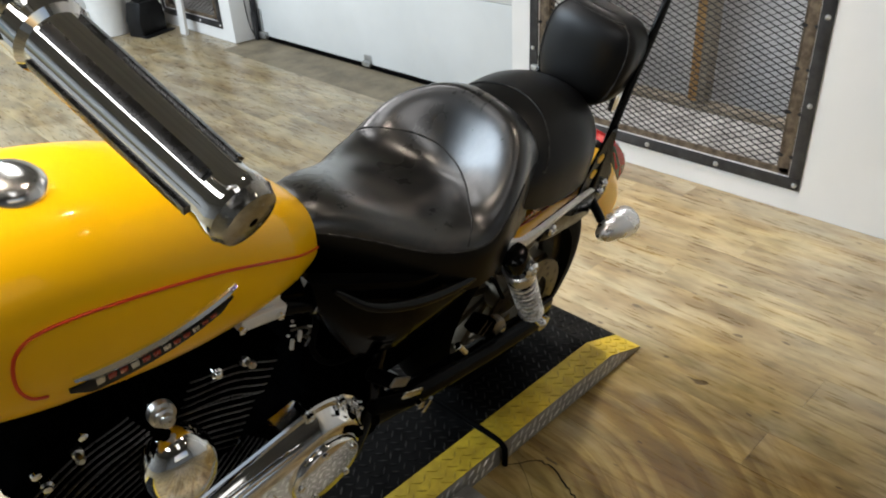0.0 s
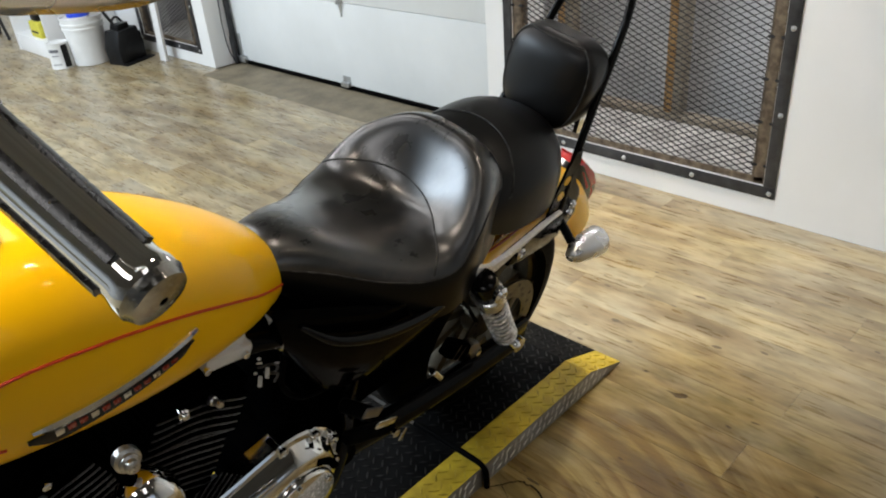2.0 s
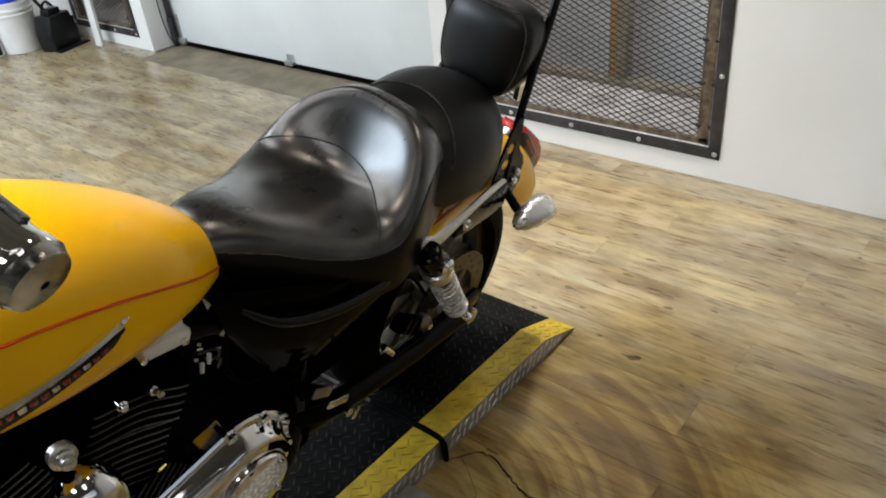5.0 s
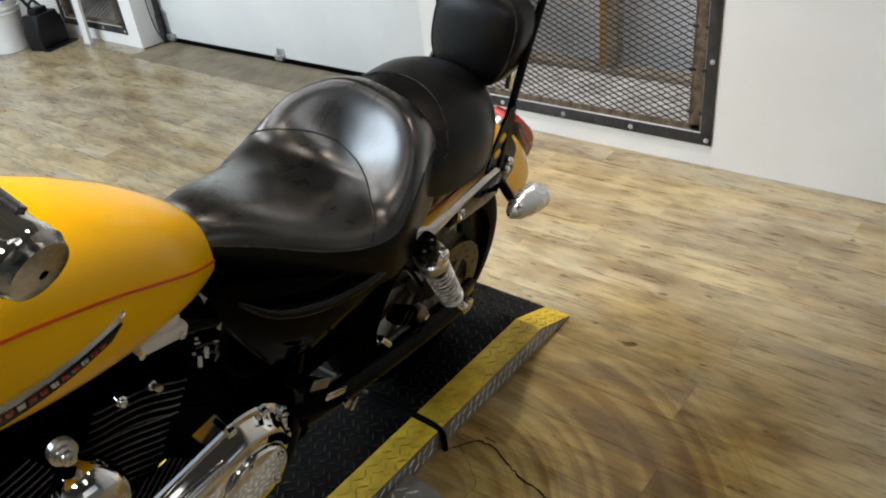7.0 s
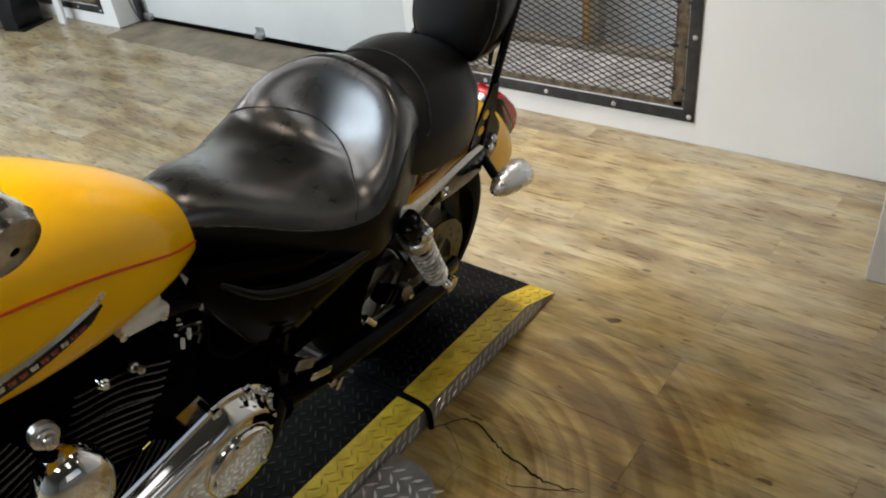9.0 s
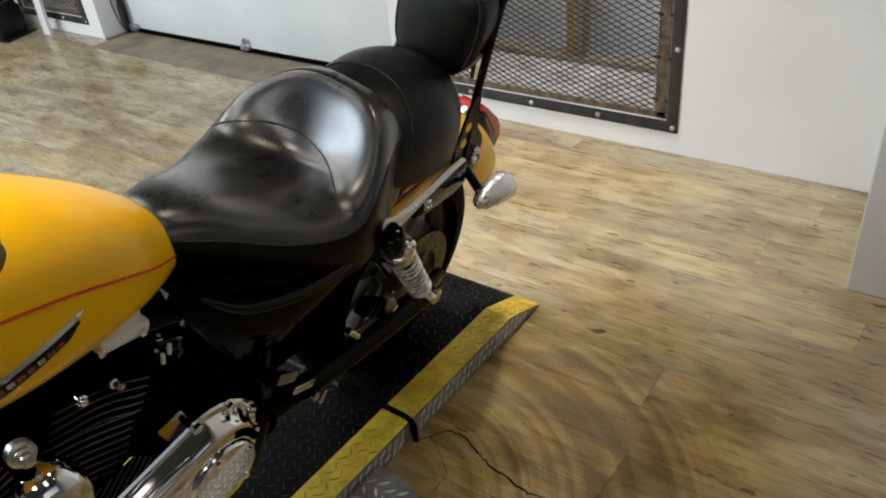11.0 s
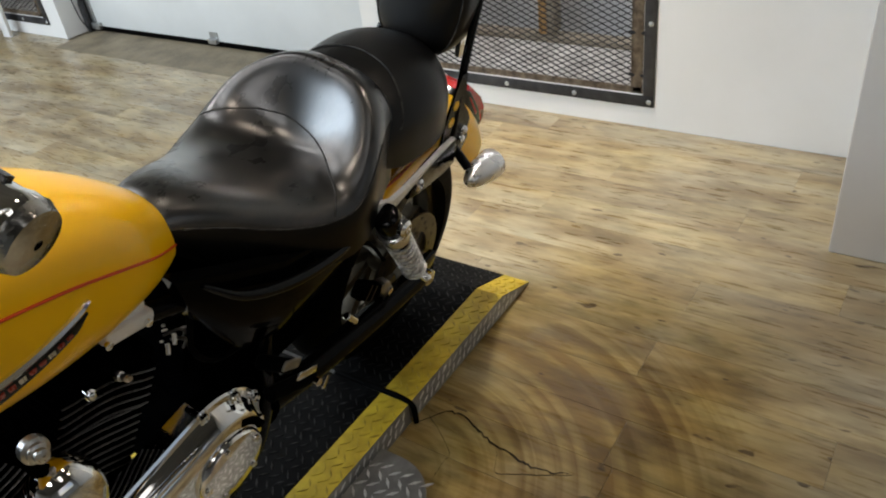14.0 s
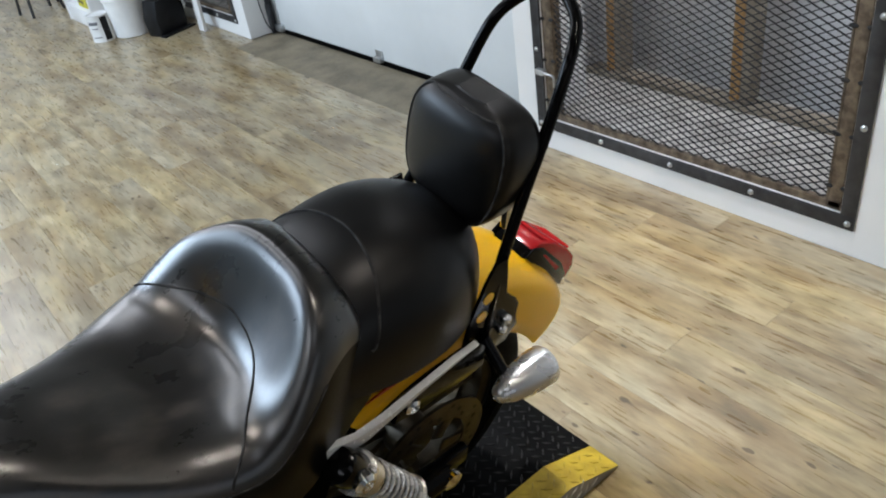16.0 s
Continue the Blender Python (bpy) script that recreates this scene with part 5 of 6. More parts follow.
def cylinder(ang, label):
    d = Vector((math.sin(ang), 0, math.cos(ang)))
    q = Matrix.Translation(CR) @ frame_of(d)
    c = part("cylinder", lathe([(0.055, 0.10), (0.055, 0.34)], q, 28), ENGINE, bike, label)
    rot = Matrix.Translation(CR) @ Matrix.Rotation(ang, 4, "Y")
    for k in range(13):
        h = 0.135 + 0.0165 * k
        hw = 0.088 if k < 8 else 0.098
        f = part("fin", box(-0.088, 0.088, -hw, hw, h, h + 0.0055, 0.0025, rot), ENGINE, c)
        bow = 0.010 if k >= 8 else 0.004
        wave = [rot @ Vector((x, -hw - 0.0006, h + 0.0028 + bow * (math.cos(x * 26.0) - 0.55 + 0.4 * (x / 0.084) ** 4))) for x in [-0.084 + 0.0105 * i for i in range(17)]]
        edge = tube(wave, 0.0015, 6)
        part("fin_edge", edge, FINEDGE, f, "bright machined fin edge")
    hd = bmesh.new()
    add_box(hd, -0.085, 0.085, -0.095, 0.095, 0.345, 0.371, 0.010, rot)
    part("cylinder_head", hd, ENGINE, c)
    rear = ang > 0
    mr = Matrix.Translation((0.344, 0, 0.786)) @ Matrix.Rotation(radians(11), 4, "Y") if rear else rot @ Matrix.Translation((0, 0, 0.372))
    rb = bmesh.new()
    add_box(rb, -0.036, 0.050, -0.108, 0.108, 0.0, 0.026, 0.006, mr)
    add_box(rb, -0.030, 0.041, -0.100, 0.100, 0.022, 0.047, 0.008, mr)
    rk = part("rocker_box", rb, STRUTM if rear else ENGINE, c, "polished alloy rocker box" if rear else "black rocker box")
    for k in (-0.036, 0.034):
        part("rocker_bolt", lathe([(0.0065, 0), (0.0065, 0.006), (0.004, 0.008)], mr @ Matrix.Translation((k, -0.1085, 0.012)) @ frame_of((0, -1, 0)), 12), CHROME, rk)
    part("spark_plug", lathe([(0.008, 0), (0.008, 0.008), (0.005, 0.010), (0.005, 0.020), (0.007, 0.021), (0.004, 0.027)], rot @ Matrix.Translation((0.01, -0.096, 0.345)) @ frame_of((0, -1, 0.35)), 12), ALLOY, c, "bright spark plug")
    part("head_bolt", lathe([(0.009, 0), (0.009, 0.009), (0.006, 0.012), (0.006, 0.016), (0.002, 0.018)], rot @ Matrix.Translation((-0.042, -0.096, 0.338)) @ frame_of((-0.2, -1, 0.2)), 12), CHROME, c, "chrome head bolt")
    return c


cylinder(radians(22.5), "black finned rear cylinder")
cylinder(radians(-22.5), "black finned front cylinder")
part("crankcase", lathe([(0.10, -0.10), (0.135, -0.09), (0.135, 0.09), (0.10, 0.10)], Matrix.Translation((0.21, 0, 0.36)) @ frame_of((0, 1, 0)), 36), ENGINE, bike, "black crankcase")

# primary cover: a stadium with domed rim
def stadium(c0, r0, c1, r1, grow, v, n=20):
    d = Vector((c1[0] - c0[0], 0, c1[1] - c0[1]))
    base = math.atan2(d.z, d.x)
    pts = []
    for k in range(n + 1):
        a = base + math.pi / 2 + math.pi * k / n
        pts.append(Vector((c0[0] + (r0 + grow) * math.cos(a), v, c0[1] + (r0 + grow) * math.sin(a))))
    for k in range(n + 1):
        a = base - math.pi / 2 + math.pi * k / n
        pts.append(Vector((c1[0] + (r1 + grow) * math.cos(a), v, c1[1] + (r1 + grow) * math.sin(a))))
    return pts


C0, C1 = (0.19, 0.385), (0.435, 0.405)
prim = part("primary_cover", loft([stadium(C0, 0.088, C1, 0.118, g, v) for g, v in ((0.012, -0.10), (0.012, -0.135), (0.008, -0.139), (-0.004, -0.140), (-0.010, -0.150), (-0.018, -0.168), (-0.028, -0.176), (-0.05, -0.178))]), CHROME, bike, "chrome primary chain cover", sharp=35)
part("derby_cover", lathe([(0.078, 0.0), (0.078, 0.006), (0.074, 0.011), (0.06, 0.0135), (0.03, 0.015), (0.004, 0.0155)], Matrix.Translation((0.437, -0.178, 0.395)) @ frame_of((0, -1, 0)), 44), CHROME, prim, "round chrome derby cover")
for k in range(5):
    a = radians(72 * k + 100)
    part("derby_screw", lathe([(0.007, 0), (0.007, 0.004), (0.004, 0.006)], Matrix.Translation((0.437 + 0.064 * math.cos(a), -0.1905, 0.395 + 0.064 * math.sin(a))) @ frame_of((0, -1, 0)), 12), CHROME, prim)
# no hollow is cut: a black crescent gives the recess its shade
crescent = bmesh.new()
arc = [radians(14 + 4 * k) for k in range(13)]
outline = [(0.437 + 0.098 * math.cos(a), 0.395 + 0.098 * math.sin(a)) for a in arc] + [(0.437 + 0.083 * math.cos(a), 0.395 + 0.083 * math.sin(a)) for a in reversed(arc)]
add_prism(crescent, outline, -0.1795, -0.170)
part("recess_shade", crescent, ENGINE, prim, "dark crescent for the shade of the recess beside the derby cover")
rib = [(0.16, 0.47), (0.27, 0.488), (0.37, 0.50), (0.43, 0.502)]
part("cover_rib", tube(smooth_path([(u, -0.163, w - 0.01) for u, w in rib], 5), 0.008, 10), CHROME, prim, "raised rib")
part("inspection_plate", loft([stadium((0.245, 0.39), 0.028, (0.305, 0.395), 0.028, g, v, 12) for g, v in ((0, -0.178), (0, -0.183), (-0.004, -0.186), (-0.012, -0.187))]), CHROME, prim, "oval chrome inspection plate")
rim = stadium(C0, 0.088, C1, 0.118, 0.004, -0.139, 20)
for k in range(1, 42, 4):
    part("cover_boss", lathe([(0.0135, -0.030), (0.0135, -0.001), (0.0115, 0.001)], Matrix.Translation(rim[k]) @ frame_of((0, -1, 0)), 14), CHROME, prim, "round bolt boss")
    part("cover_bolt", lathe([(0.0088, 0.0012), (0.0088, 0.010), (0.006, 0.012), (0.003, 0.0095)], Matrix.Translation(rim[k]) @ frame_of((0, -1, 0)), 12), CHROME, prim)

# horn with chrome cover, between the cylinders
horn = part("horn_cover", lathe([(0.046, 0), (0.048, 0.012), (0.046, 0.030), (0.038, 0.044), (0.022, 0.052), (0.003, 0.055)], Matrix.Translation((0.165, -0.150, 0.668)) @ frame_of((-0.1, -1, 0.12)) @ Matrix.Diagonal((1.12, 1.45, 1.1, 1.0)), 36), CHROME, bike, "domed chrome horn cover")
part("horn_bracket", tube(smooth_path([(0.155, -0.15, 0.72), (0.15, -0.14, 0.76), (0.17, -0.10, 0.78)], 5), 0.012, 10), ENGINE, horn)
part("acorn_nut", lathe([(0.019, 0), (0.019, 0.012), (0.014, 0.014), (0.014, 0.020), (0.010, 0.022), (0.010, 0.030), (0.003, 0.033)], Matrix.Translation((0.158, -0.140, 0.772)) @ frame_of((-0.1, -1, 0.3)), 18), ALLOY, horn, "chrome acorn nut")

# carburettor-side clutter, hoses and switches behind the rear cylinder
for a, b, r in (((0.44, -0.07, 0.72), (0.47, -0.08, 0.64), 0.012), ((0.46, -0.09, 0.70), (0.44, -0.10, 0.60), 0.008), ((0.50, -0.08, 0.66), (0.47, -0.10, 0.56), 0.010)):
    part("breather_hose", rod(a, b, r), ENGINE, bike)
part("wire_loom", tube(smooth_path([(0.42, -0.09, 0.79), (0.455, -0.105, 0.74), (0.45, -0.11, 0.66), (0.49, -0.115, 0.60), (0.56, -0.12, 0.585)], 6), 0.006, 8), RUBBER, bike)
for k in range(7):
    fu, fw = 0.398 + 0.010 * (k % 4), 0.756 - 0.007 * k + 0.008 * math.sin(2.3 * k)
    fv = -0.112 + 0.006 * math.sin(1.7 * k)
    d = Vector((math.cos(2.1 * k), -0.5, math.sin(2.1 * k))) * (0.008 + 0.004 * (k % 3))
    part("hose_fitting", rod((fu, fv, fw), (fu + d.x, fv + d.y, fw + d.z), 0.0018 + 0.0009 * (k % 3), 8), ALLOY, bike, "small bright hose fitting")
for k in range(2):
    loop = smooth_path([(0.400 + 0.012 * k, -0.110, 0.742 - 0.02 * k), (0.420, -0.120, 0.746 - 0.02 * k), (0.436, -0.116, 0.725 - 0.02 * k), (0.440, -0.102, 0.69 - 0.02 * k)], 6)
    part("steel_hose", tube(loop, 0.0022, 8), CAST, bike, "thin braided steel hose")

# rider footpeg, shifter, passenger peg
ppeg = part("passenger_peg", rod((0.575, -0.13, 0.520), (0.595, -0.195, 0.535), 0.015, 16), RUBBER, bike, "folded passenger footpeg")
part("peg_plate", box(-0.026, 0.026, -0.003, 0.003, -0.011, 0.011, 0.003, Matrix.Translation((0.588, -0.20, 0.552)) @ Matrix.Rotation(radians(34), 4, "Y")), CALM, ppeg, "polished peg plate")
sh = part("shift_linkage", rod((0.56, -0.165, 0.46), (0.68, -0.175, 0.405), 0.016, 14), RUBBER, bike, "black peg with polished fittings")
part("fitting", box(-0.030, 0.030, -0.003, 0.003, -0.009, 0.009, 0.003, Matrix.Translation((0.632, -0.20, 0.483)) @ Matrix.Rotation(radians(26), 4, "Y")), CHROME, sh, "chrome lever fitting")
part("fitting", lathe([(0.010, 0), (0.010, 0.01), (0.005, 0.013)], Matrix.Translation((0.668, -0.192, 0.415)) @ frame_of((0, -1, 0)), 14), CHROME, sh, "chrome bolt end")
part("fitting", box(-0.016, 0.016, -0.002, 0.002, -0.005, 0.005, 0.001, Matrix.Translation((0.690, -0.20, 0.392)) @ Matrix.Rotation(radians(-58), 4, "Y")), CHROME, sh)
part("kickstand", tube(smooth_path([(0.06, -0.12, 0.23), (0.09, -0.20, 0.12), (0.11, -0.250, 0.006)], 5), 0.012, 12), GLOSSBLACK, bike, "black kickstand")

# ---- handlebar with chrome and rubber grip, mirror
inv = (pose(AX, 1.135, 0.0662, 16, 0, 1.5) @ Matrix.Translation((-AX, 0, 0))).inverted()


def local(x, y, z):
    return inv @ Vector((x, y, z))


GE, GI = Vector((0.083, 0.250, 1.281)), Vector((0.056, 0.375, 1.358))
gdir = (GI - GE).normalized()
bar = part("handlebar", tube([inv @ p for p in smooth_path([GE + gdir * 0.02, GI, GI + gdir * 0.05, (-0.01, 0.56, 1.405), (-0.10, 0.72, 1.30), (-0.16, 0.80, 1.14), (-0.16, 0.86, 1.02)], 8)], 0.0125, 14), CHROME, bike, "chrome handlebar")
mg = inv @ (Matrix.Translation(GE) @ frame_of(gdir))
gl = (GI - GE).length
part("grip_end", lathe([(0.003, -0.0085), (0.012, -0.008), (0.0185, -0.0062), (0.0205, -0.001), (0.0218, 0.001)], mg, 28, cap=False), ENDM, bar, "dull chrome grip end")
grip = part("grip", lathe([(0.008, -0.006), (0.017, -0.005), (0.021, 0.0), (0.0215, 0.008), (0.020, 0.014), (0.020, gl), (0.024, gl + 0.004), (0.024, gl + 0.018), (0.018, gl + 0.02)], mg, 32), CHROME, bar, "chrome hand grip with rubber bands")
for k in range(5):
    bm = bmesh.new()
    rings = []
    for h in (0.020, gl - 0.004):
        ring = []
        for rr in (0.0190, 0.0222):
            row = [mg @ Vector((rr * math.cos(radians(a)), rr * math.sin(radians(a)), h)) for a in range(72 * k + 46, 72 * k + 68, 4)]
            ring += row if rr < 0.02 else row[::-1]
        rings.append(ring)
    bm.free()
    part("rubber_band", loft(rings), GRIPRUBBER, grip, "black rubber grip band")
perch = part("clutch_perch", box(-0.022, 0.022, -0.03, 0.03, -0.02, 0.03, 0.008, Matrix.Translation(inv @ (GI + gdir * 0.055 + Vector((-0.03, 0, 0.0)))) @ frame_of(inv.to_3x3() @ gdir)), GLOSSBLACK, bar, "black clutch lever perch")
for k in range(3):
    part("perch_screw", lathe([(0.007, 0), (0.007, 0.006), (0.004, 0.008)], Matrix.Translation(inv @ (GI + gdir * (0.03 + 0.022 * k) + Vector((-0.012, -0.024, 0.018)))) @ frame_of(inv.to_3x3() @ Vector((-0.3, -0.8, 0.5))), 12), CHROME, perch)
part("clutch_clamp", lathe([(0.018, 0), (0.026, 0.006), (0.026, 0.045), (0.018, 0.05)], Matrix.Translation(inv @ (GI + gdir * 0.03)) @ frame_of(inv.to_3x3() @ gdir), 20), CHROME, bar, "chrome clutch lever clamp")


def mirror():
    rings = []
    n = 36
    for grow, d in ((-0.030, 0.024), (-0.012, 0.020), (0.0, 0.010), (0.002, 0.0), (-0.004, -0.004)):
        ring = []
        for k in range(n):
            a = 2 * math.pi * k / n
            c, s = math.cos(a), math.sin(a)
            ring.append(Vector(((0.047 + grow) * math.copysign(abs(c) ** 0.55, c), (0.041 + grow) * math.copysign(abs(s) ** 0.55, s), d)))
        rings.append(ring)
    return loft(rings)


MIR = Vector((0.072, 0.205, 1.480))
mm = inv @ look(MIR, MIR + Vector((0.342, 0.927, -0.40)), -6)
mir = part("mirror", mirror(), SATIN, bar, "chrome-backed rounded rear-view mirror", sharp=70)
mir.matrix_parent_inverse = I4
mir.matrix_basis = mm
part("mirror_stem", tube([inv @ p for p in smooth_path([GI + gdir * 0.05, GI + Vector((-0.03, 0.0, 0.05)), MIR + Vector((-0.05, 0.08, -0.03)), MIR + Vector((-0.03, 0.02, 0.0))], 6)], 0.006, 10), CHROME, bar, "chrome mirror stem")

# ---------------------------------------------------------------- things along the far wall
def bucket():
    b = holder("bucket", "white plastic pail with ribbed rim, standing by the shelf", "bucket", pose(2.30, 6.09, 0))
    part("pail", lathe([(0.005, 0.004), (0.125, 0.0), (0.13, 0.005), (0.147, 0.27), (0.155, 0.272), (0.155, 0.285), (0.149, 0.287), (0.15, 0.305), (0.158, 0.307), (0.158, 0.32), (0.151, 0.322), (0.152, 0.35), (0.157, 0.352), (0.157, 0.362), (0.148, 0.362), (0.146, 0.30)], n=40, cap=False), BUCKETM, b)
    part("lid", lathe([(0.005, 0.345), (0.147, 0.345), (0.147, 0.35), (0.005, 0.352)], n=36), BUCKETM, b)


def can(x, y, z, r, h, label, name, group):
    c = holder(name, label, "paint can", pose(x, y, z), group=group)
    part("body", lathe([(r * 0.97, 0), (r, 0.004), (r * 0.985, 0.008), (r * 0.985, h - 0.01), (r, h - 0.006), (r, h), (r * 0.9, h), (r * 0.88, h - 0.006)], n=32), BUCKETM, c)
    return c


bucket()
k1 = can(2.10, 6.17, 0, 0.083, 0.195, "white paint tin with grey printed label", "paint_can", "paint tins")
for k, (z, a0, a1) in enumerate(((0.13, 195, 250), (0.10, 205, 245), (0.035, 200, 250))):
    rows = []
    for h in (z, z + (0.022 if k == 0 else 0.006)):
        rows.append([Vector((0.0823 * math.cos(radians(a)), 0.0823 * math.sin(radians(a)), h)) for a in range(a0, a1, 5)] + [Vector((0.0845 * math.cos(radians(a)), 0.0845 * math.sin(radians(a)), h)) for a in range(a1 - 5, a0 - 1, -5)])
    part("label_bar", loft(rows), PRINT, k1, "grey printed bar")
dark = [[Vector((rr * math.cos(radians(a)), rr * math.sin(radians(a)), h)) for rr, span in ((0.0822, range(262, 301, 6)), (0.0838, range(298, 261, -6))) for a in span] for h in (0.012, 0.182)]
part("label_panel", loft(dark), DARKPLASTIC, k1, "black label panel")
k2 = can(2.28, 6.07, 0.353, 0.080, 0.17, "white paint tin with blue band on the bucket", "paint_can", "paint tins")
part("label_band", lathe([(0.0805, 0.012), (0.082, 0.014), (0.082, 0.062), (0.0805, 0.064)], n=32, cap=False), BLUE, k2, "blue label band")
rows = [[Vector((0.0795 * math.cos(radians(a)), 0.0795 * math.sin(radians(a)), h)) for a in range(215, 262, 5)] + [Vector((0.0815 * math.cos(radians(a)), 0.0815 * math.sin(radians(a)), h)) for a in range(260, 214, -5)] for h in (0.085, 0.125)]
part("label_bar", loft(rows), PRINT, k2, "grey printed bar")


def dustpan():
    d = holder("lobby_dustpan", "black plastic upright dustpan leaning by the wall", "dustpan", pose(2.50, 5.80, 0, 0, 0, 20))
    bm = bmesh.new()
    add_prism(bm, [(-0.13, 0.0), (0.13, 0.0), (0.14, 0.12), (0.10, 0.25), (-0.10, 0.25), (-0.14, 0.12)], -0.02, 0.13, 0.02)
    part("pan", bm, DARKPLASTIC, d, sharp=30)
    part("lip", box(-0.15, 0.15, -0.08, -0.018, 0.0, 0.012, 0.004), DARKPLASTIC, d)
    part("handle", rod((-0.02, 0.06, 0.24), (-0.10, 0.10, 0.42), 0.012), DARKPLASTIC, d)
    part("hinge", box(-0.06, 0.06, 0.02, 0.09, 0.24, 0.29, 0.01), DARKPLASTIC, d)


dustpan()
bag = holder("dark_bag", "black soft tool bag with shoulder strap on the floor", "bag", pose(2.55, 6.03, 0))
bm = bmesh.new()
add_prism(bm, [(-0.13, 0.0), (0.13, 0.0), (0.13, 0.13), (0.09, 0.20), (-0.08, 0.205), (-0.13, 0.14)], -0.10, 0.11, 0.035)
part("bag_body", bm, DARKPLASTIC, bag, sharp=80)
part("strap", tube(smooth_path([(-0.11, -0.06, 0.17), (-0.06, -0.02, 0.27), (0.0, 0.02, 0.30), (0.05, 0.03, 0.25), (0.10, 0.02, 0.17)], 6), 0.009, 8), DARKPLASTIC, bag)
part("flap", box(-0.125, 0.115, -0.107, -0.1, 0.08, 0.185, 0.003), RUBBER, bag)
thing("leaning_board", box(-0.012, 0.012, -0.045, 0.045, 0, 1.9, 0.003), TRIM, "white painted board leaning on the window wall", "board", m=pose(2.63, 5.56, 0.0, 0, 2.6, 0))


def shelf():
    s = holder("shelf_unit", "white open shelf unit with odds and ends", "shelf", pose(2.13, 6.42, 0))
    L, D, H = 0.745, 0.58, 1.6
    part("side_panel", box(0, D, 0, 0.025, 0, H, 0.002), TRIM, s)
    part("side_panel", box(0, D, 0.72, 0.745, 0, H, 0.002), TRIM, s)
    part("back_panel", box(D - 0.012, D - 0.001, 0.026, L - 0.026, 0.03, H, 0), TRIM, s)
    for a, b in ((0.0255, 0.7195),):
        part("plinth", box(0.01, 0.03, a, b, 0, 0.118, 0.001), TRIM, s)
        for z in (0.12, 0.50, 0.88, 1.26, 1.57):
            part("shelf_board", box(0.002, D - 0.013, a, b, z, z + 0.022, 0.002), TRIM, s)


shelf()
bx = holder("tool_case", "yellow case with black top on the shelf", "case", pose(2.22, 6.74, 0.142))
part("case_body", box(-0.06, 0.06, -0.10, 0.10, 0, 0.13, 0.01), CLOTHYEL, bx)
part("case_band", box(-0.0625, -0.0605, -0.07, 0.07, 0.04, 0.055, 0.0), DARKPLASTIC, bx)
part("case_top", box(-0.05, 0.05, -0.06, 0.06, 0.1305, 0.25, 0.02), DARKPLASTIC, bx)


def stool(x, y, rz):
    s = holder("stool", "dark metal stool with slim legs", "stool", pose(x, y, 0, 0, 0, rz), group="dark stools")
    part("seat", lathe([(0.02, 0.64), (0.15, 0.64), (0.16, 0.65), (0.155, 0.672), (0.02, 0.675)], n=24), DARKPLASTIC, s)
    for k in range(4):
        a = radians(45 + 90 * k)
        part("leg", rod((0.20 * math.cos(a), 0.20 * math.sin(a), 0.0), (0.11 * math.cos(a), 0.11 * math.sin(a), 0.641), 0.013, 10), BLACKSTEEL, s)
    part("foot_ring", tube([(0.168 * math.cos(2 * math.pi * k / 24), 0.168 * math.sin(2 * math.pi * k / 24), 0.22) for k in range(24)], 0.008, 8, closed=True), BLACKSTEEL, s)


stool(2.05, 7.75, 10)
stool(2.45, 7.95, 35)

# ---------------------------------------------------------------- floor: crack and planks
crack = [(0.965, 0.842, 0), (1.02, 0.80, 0), (1.035, 0.772, 0), (1.028, 0.72, 0), (1.007, 0.675, 0), (0.992, 0.64, 0), (0.987, 0.60, 0), (0.975, 0.55, 0), (0.972, 0.517, 0), (0.98, 0.47, 0), (0.995, 0.433, 0)]
BRANCHES = [[(0.996, 0.826, 0), (0.96, 0.766, 0), (0.918, 0.715, 0), (0.88, 0.712, 0), (0.831, 0.708, 0)], [(0.986, 0.616, 0), (0.948, 0.60, 0), (0.919, 0.583, 0), (0.945, 0.522, 0), (0.972, 0.466, 0), (0.994, 0.422, 0)]]


def crack_line(points, width):
    rows = []
    cp = smooth_path(points, 4)
    for i, p in enumerate(cp):
        w = width * (0.5 + random.random()) * math.sin(math.pi * (i + 1) / (len(cp) + 1)) ** 0.4
        o = Vector((random.uniform(-0.004, 0.004), random.uniform(-0.003, 0.003), 0)) * min(1.0, width / 0.002)
        rows.append((p + o - Vector((w, 0, 0)), p + o + Vector((w, 0, 0))))
    return loft([[Vector((a.x, a.y, 0.0002)), Vector((a.x, a.y, 0.0012)), Vector((b.x, b.y, 0.0012)), Vector((b.x, b.y, 0.0002))] for a, b in rows])


rift = thing("floor_crack", crack_line(crack, 0.0022), RUBBER, "dark jagged crack in the plank floor", "crack", kind="structure", smooth=False)
for line in BRANCHES:
    part("crack_branch", crack_line(line, 0.0008), RUBBER, rift, smooth=False)

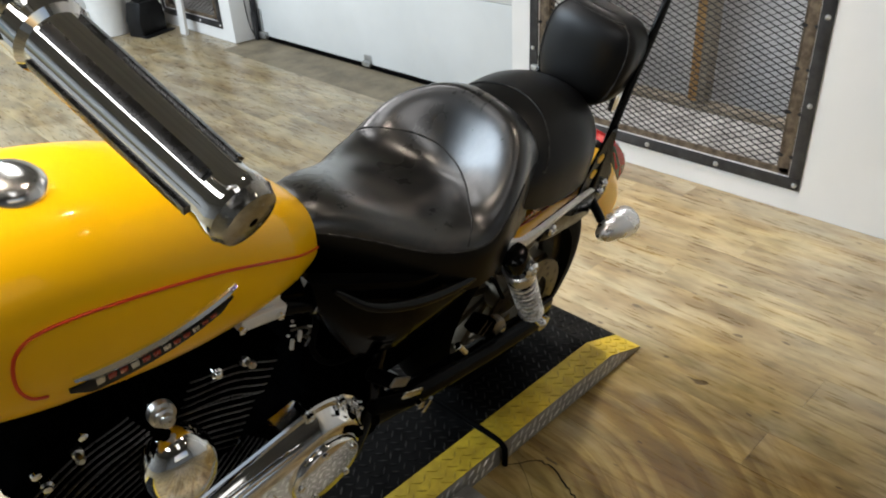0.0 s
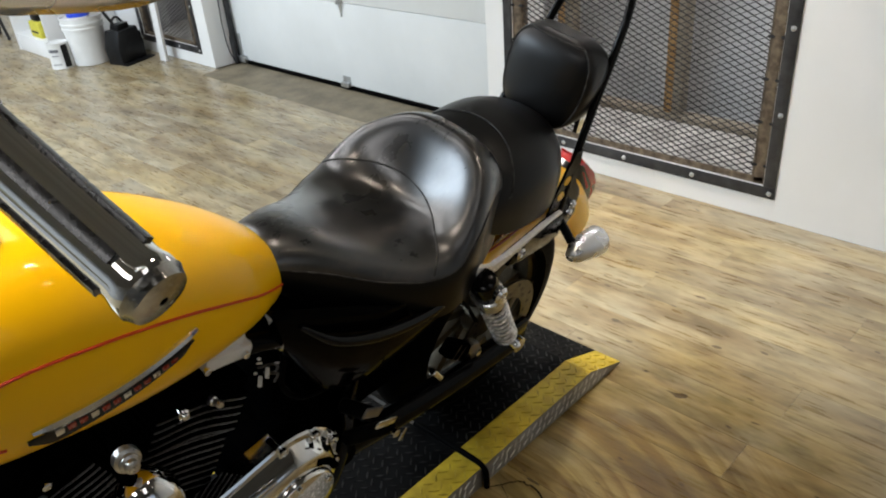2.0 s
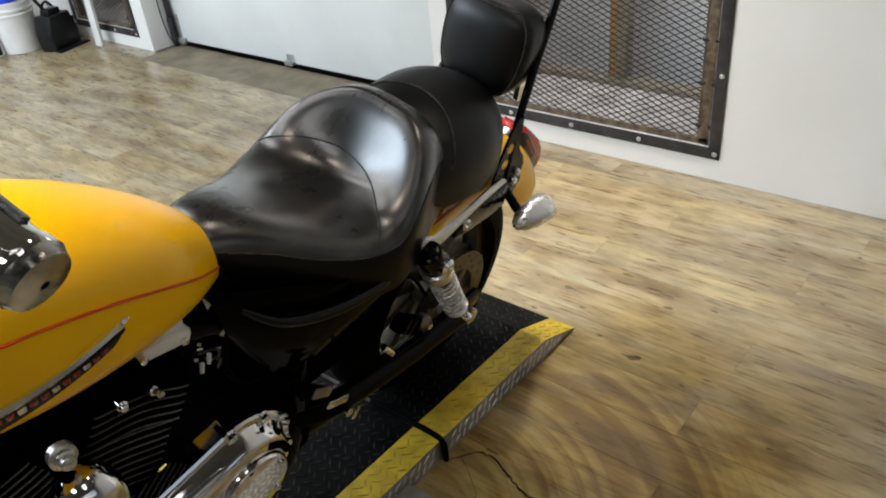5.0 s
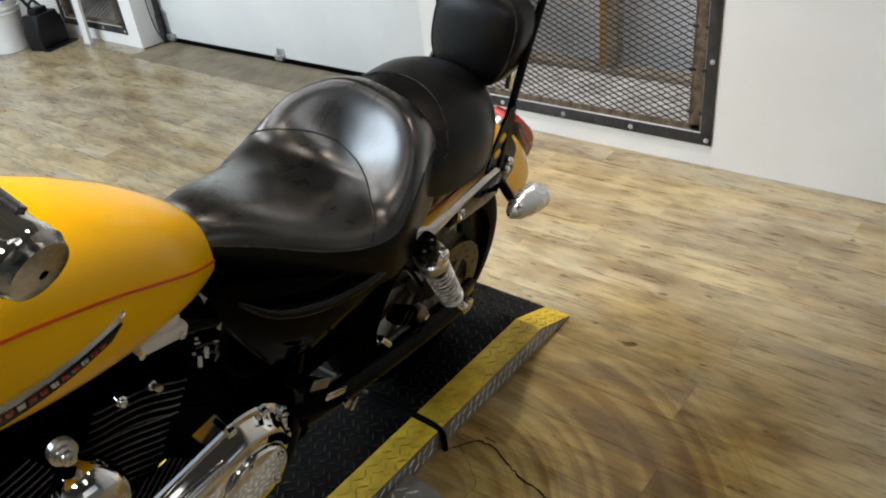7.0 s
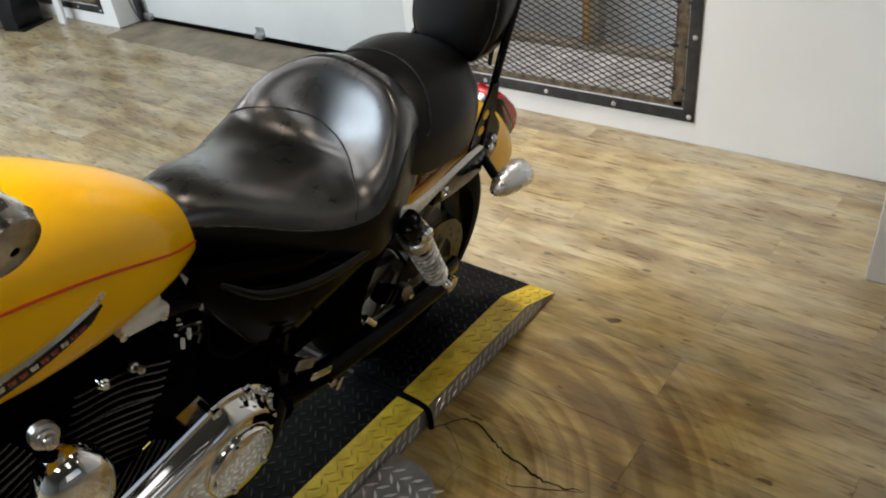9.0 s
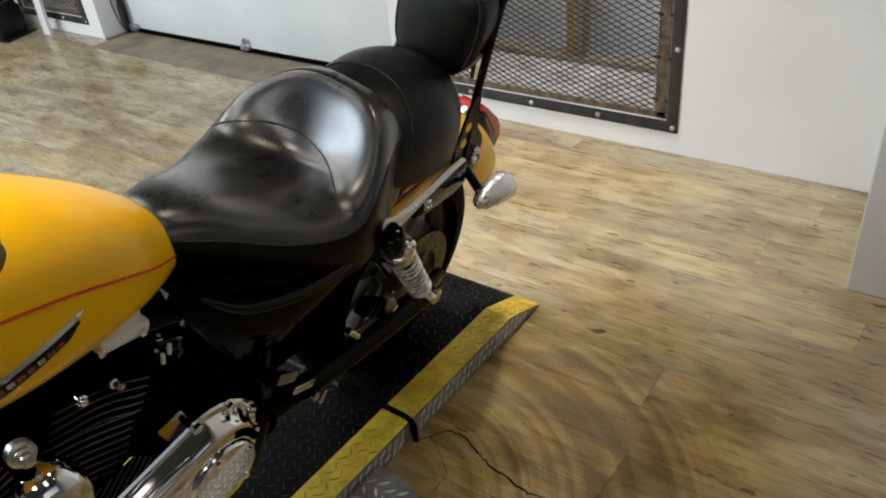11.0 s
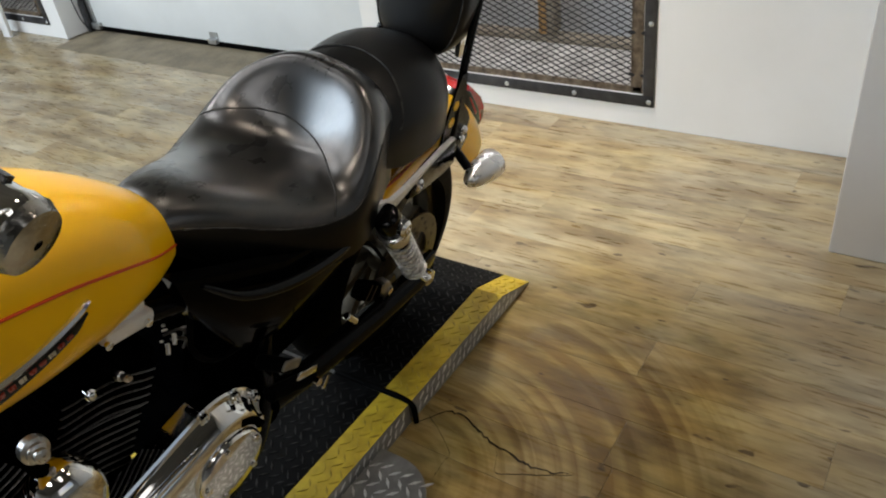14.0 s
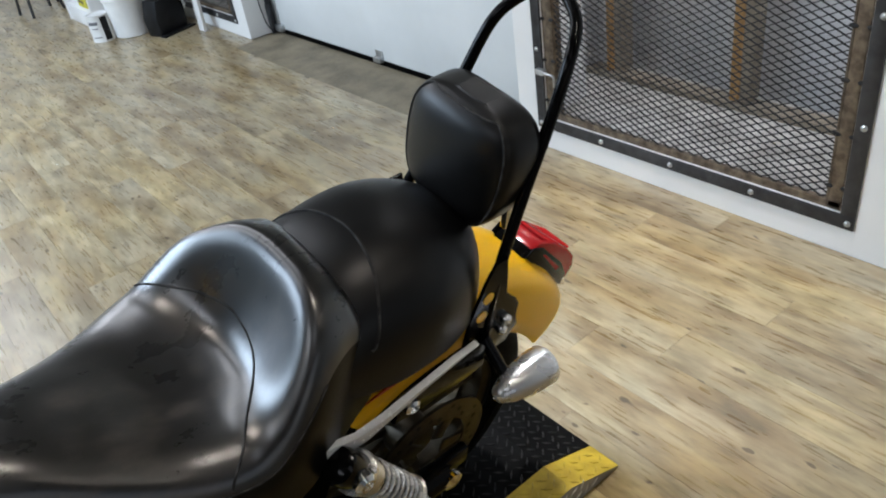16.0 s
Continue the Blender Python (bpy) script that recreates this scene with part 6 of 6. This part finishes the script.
floor = holder("floor", "worn oak-look vinyl plank floor", "floor", kind="structure")
PW, PL = 0.152, 1.22
random.seed(7)


def plank_box(bm, x0, x1, y0, y1):
    g = 0.0003
    e = 0.0004
    x0, x1, y0, y1 = x0 + g, x1 - g, y0 + g, y1 - g
    lo = [bm.verts.new(v) for v in ((x0, y0, -0.005), (x1, y0, -0.005), (x1, y1, -0.005), (x0, y1, -0.005))]
    hi = [bm.verts.new(v) for v in ((x0, y0, -e), (x1, y0, -e), (x1, y1, -e), (x0, y1, -e))]
    tp = [bm.verts.new(v) for v in ((x0 + e, y0 + e, 0), (x1 - e, y0 + e, 0), (x1 - e, y1 - e, 0), (x0 + e, y1 - e, 0))]
    for k in range(4):
        j = (k + 1) % 4
        bm.faces.new((lo[k], lo[j], hi[j], hi[k]))
        bm.faces.new((hi[k], hi[j], tp[j], tp[k]))
    bm.faces.new(tp)


def clip_rows():
    """Rows of planks along y, stopping before walls and the bare threshold."""
    out = []
    x = WX - 0.001
    row = 0
    while x > X0:
        xa = max(x - PW, X0)
        y = Y0 - random.uniform(0, PL)
        while y < Y1:
            ya, yb = max(y, Y0), min(y + PL, Y1)
            if xa > 2.107 - PW / 2 and ya < 0.100:
                ya = 0.1005
            if xa + PW / 2 > 2.575 and ya < DOOR_Y[1] - 0.06 and yb > DOOR_Y[0]:
                if ya < DOOR_Y[0]:
                    out.append((xa, x, ya, DOOR_Y[0]))
                if yb > DOOR_Y[1] - 0.06:
                    out.append((xa, x, DOOR_Y[1] - 0.06, yb))
            elif yb - ya > 0.02:
                out.append((xa, x, ya, yb))
            y += PL
        x -= PW
        row += 1
    return out


near, far_bm = [], bmesh.new()
for p in clip_rows():
    cx, cy = (p[0] + p[1]) / 2, (p[2] + p[3]) / 2
    if -0.2 < cx and -0.8 < cy < 7.6 and len(near) < 290:
        near.append(p)
    else:
        plank_box(far_bm, *p)
for p in near:
    bm = bmesh.new()
    plank_box(bm, *p)
    part("plank", bm, PLANK, floor, smooth=False)
part("far_planks", far_bm, PLANK, floor, kind="stuff", smooth=False)
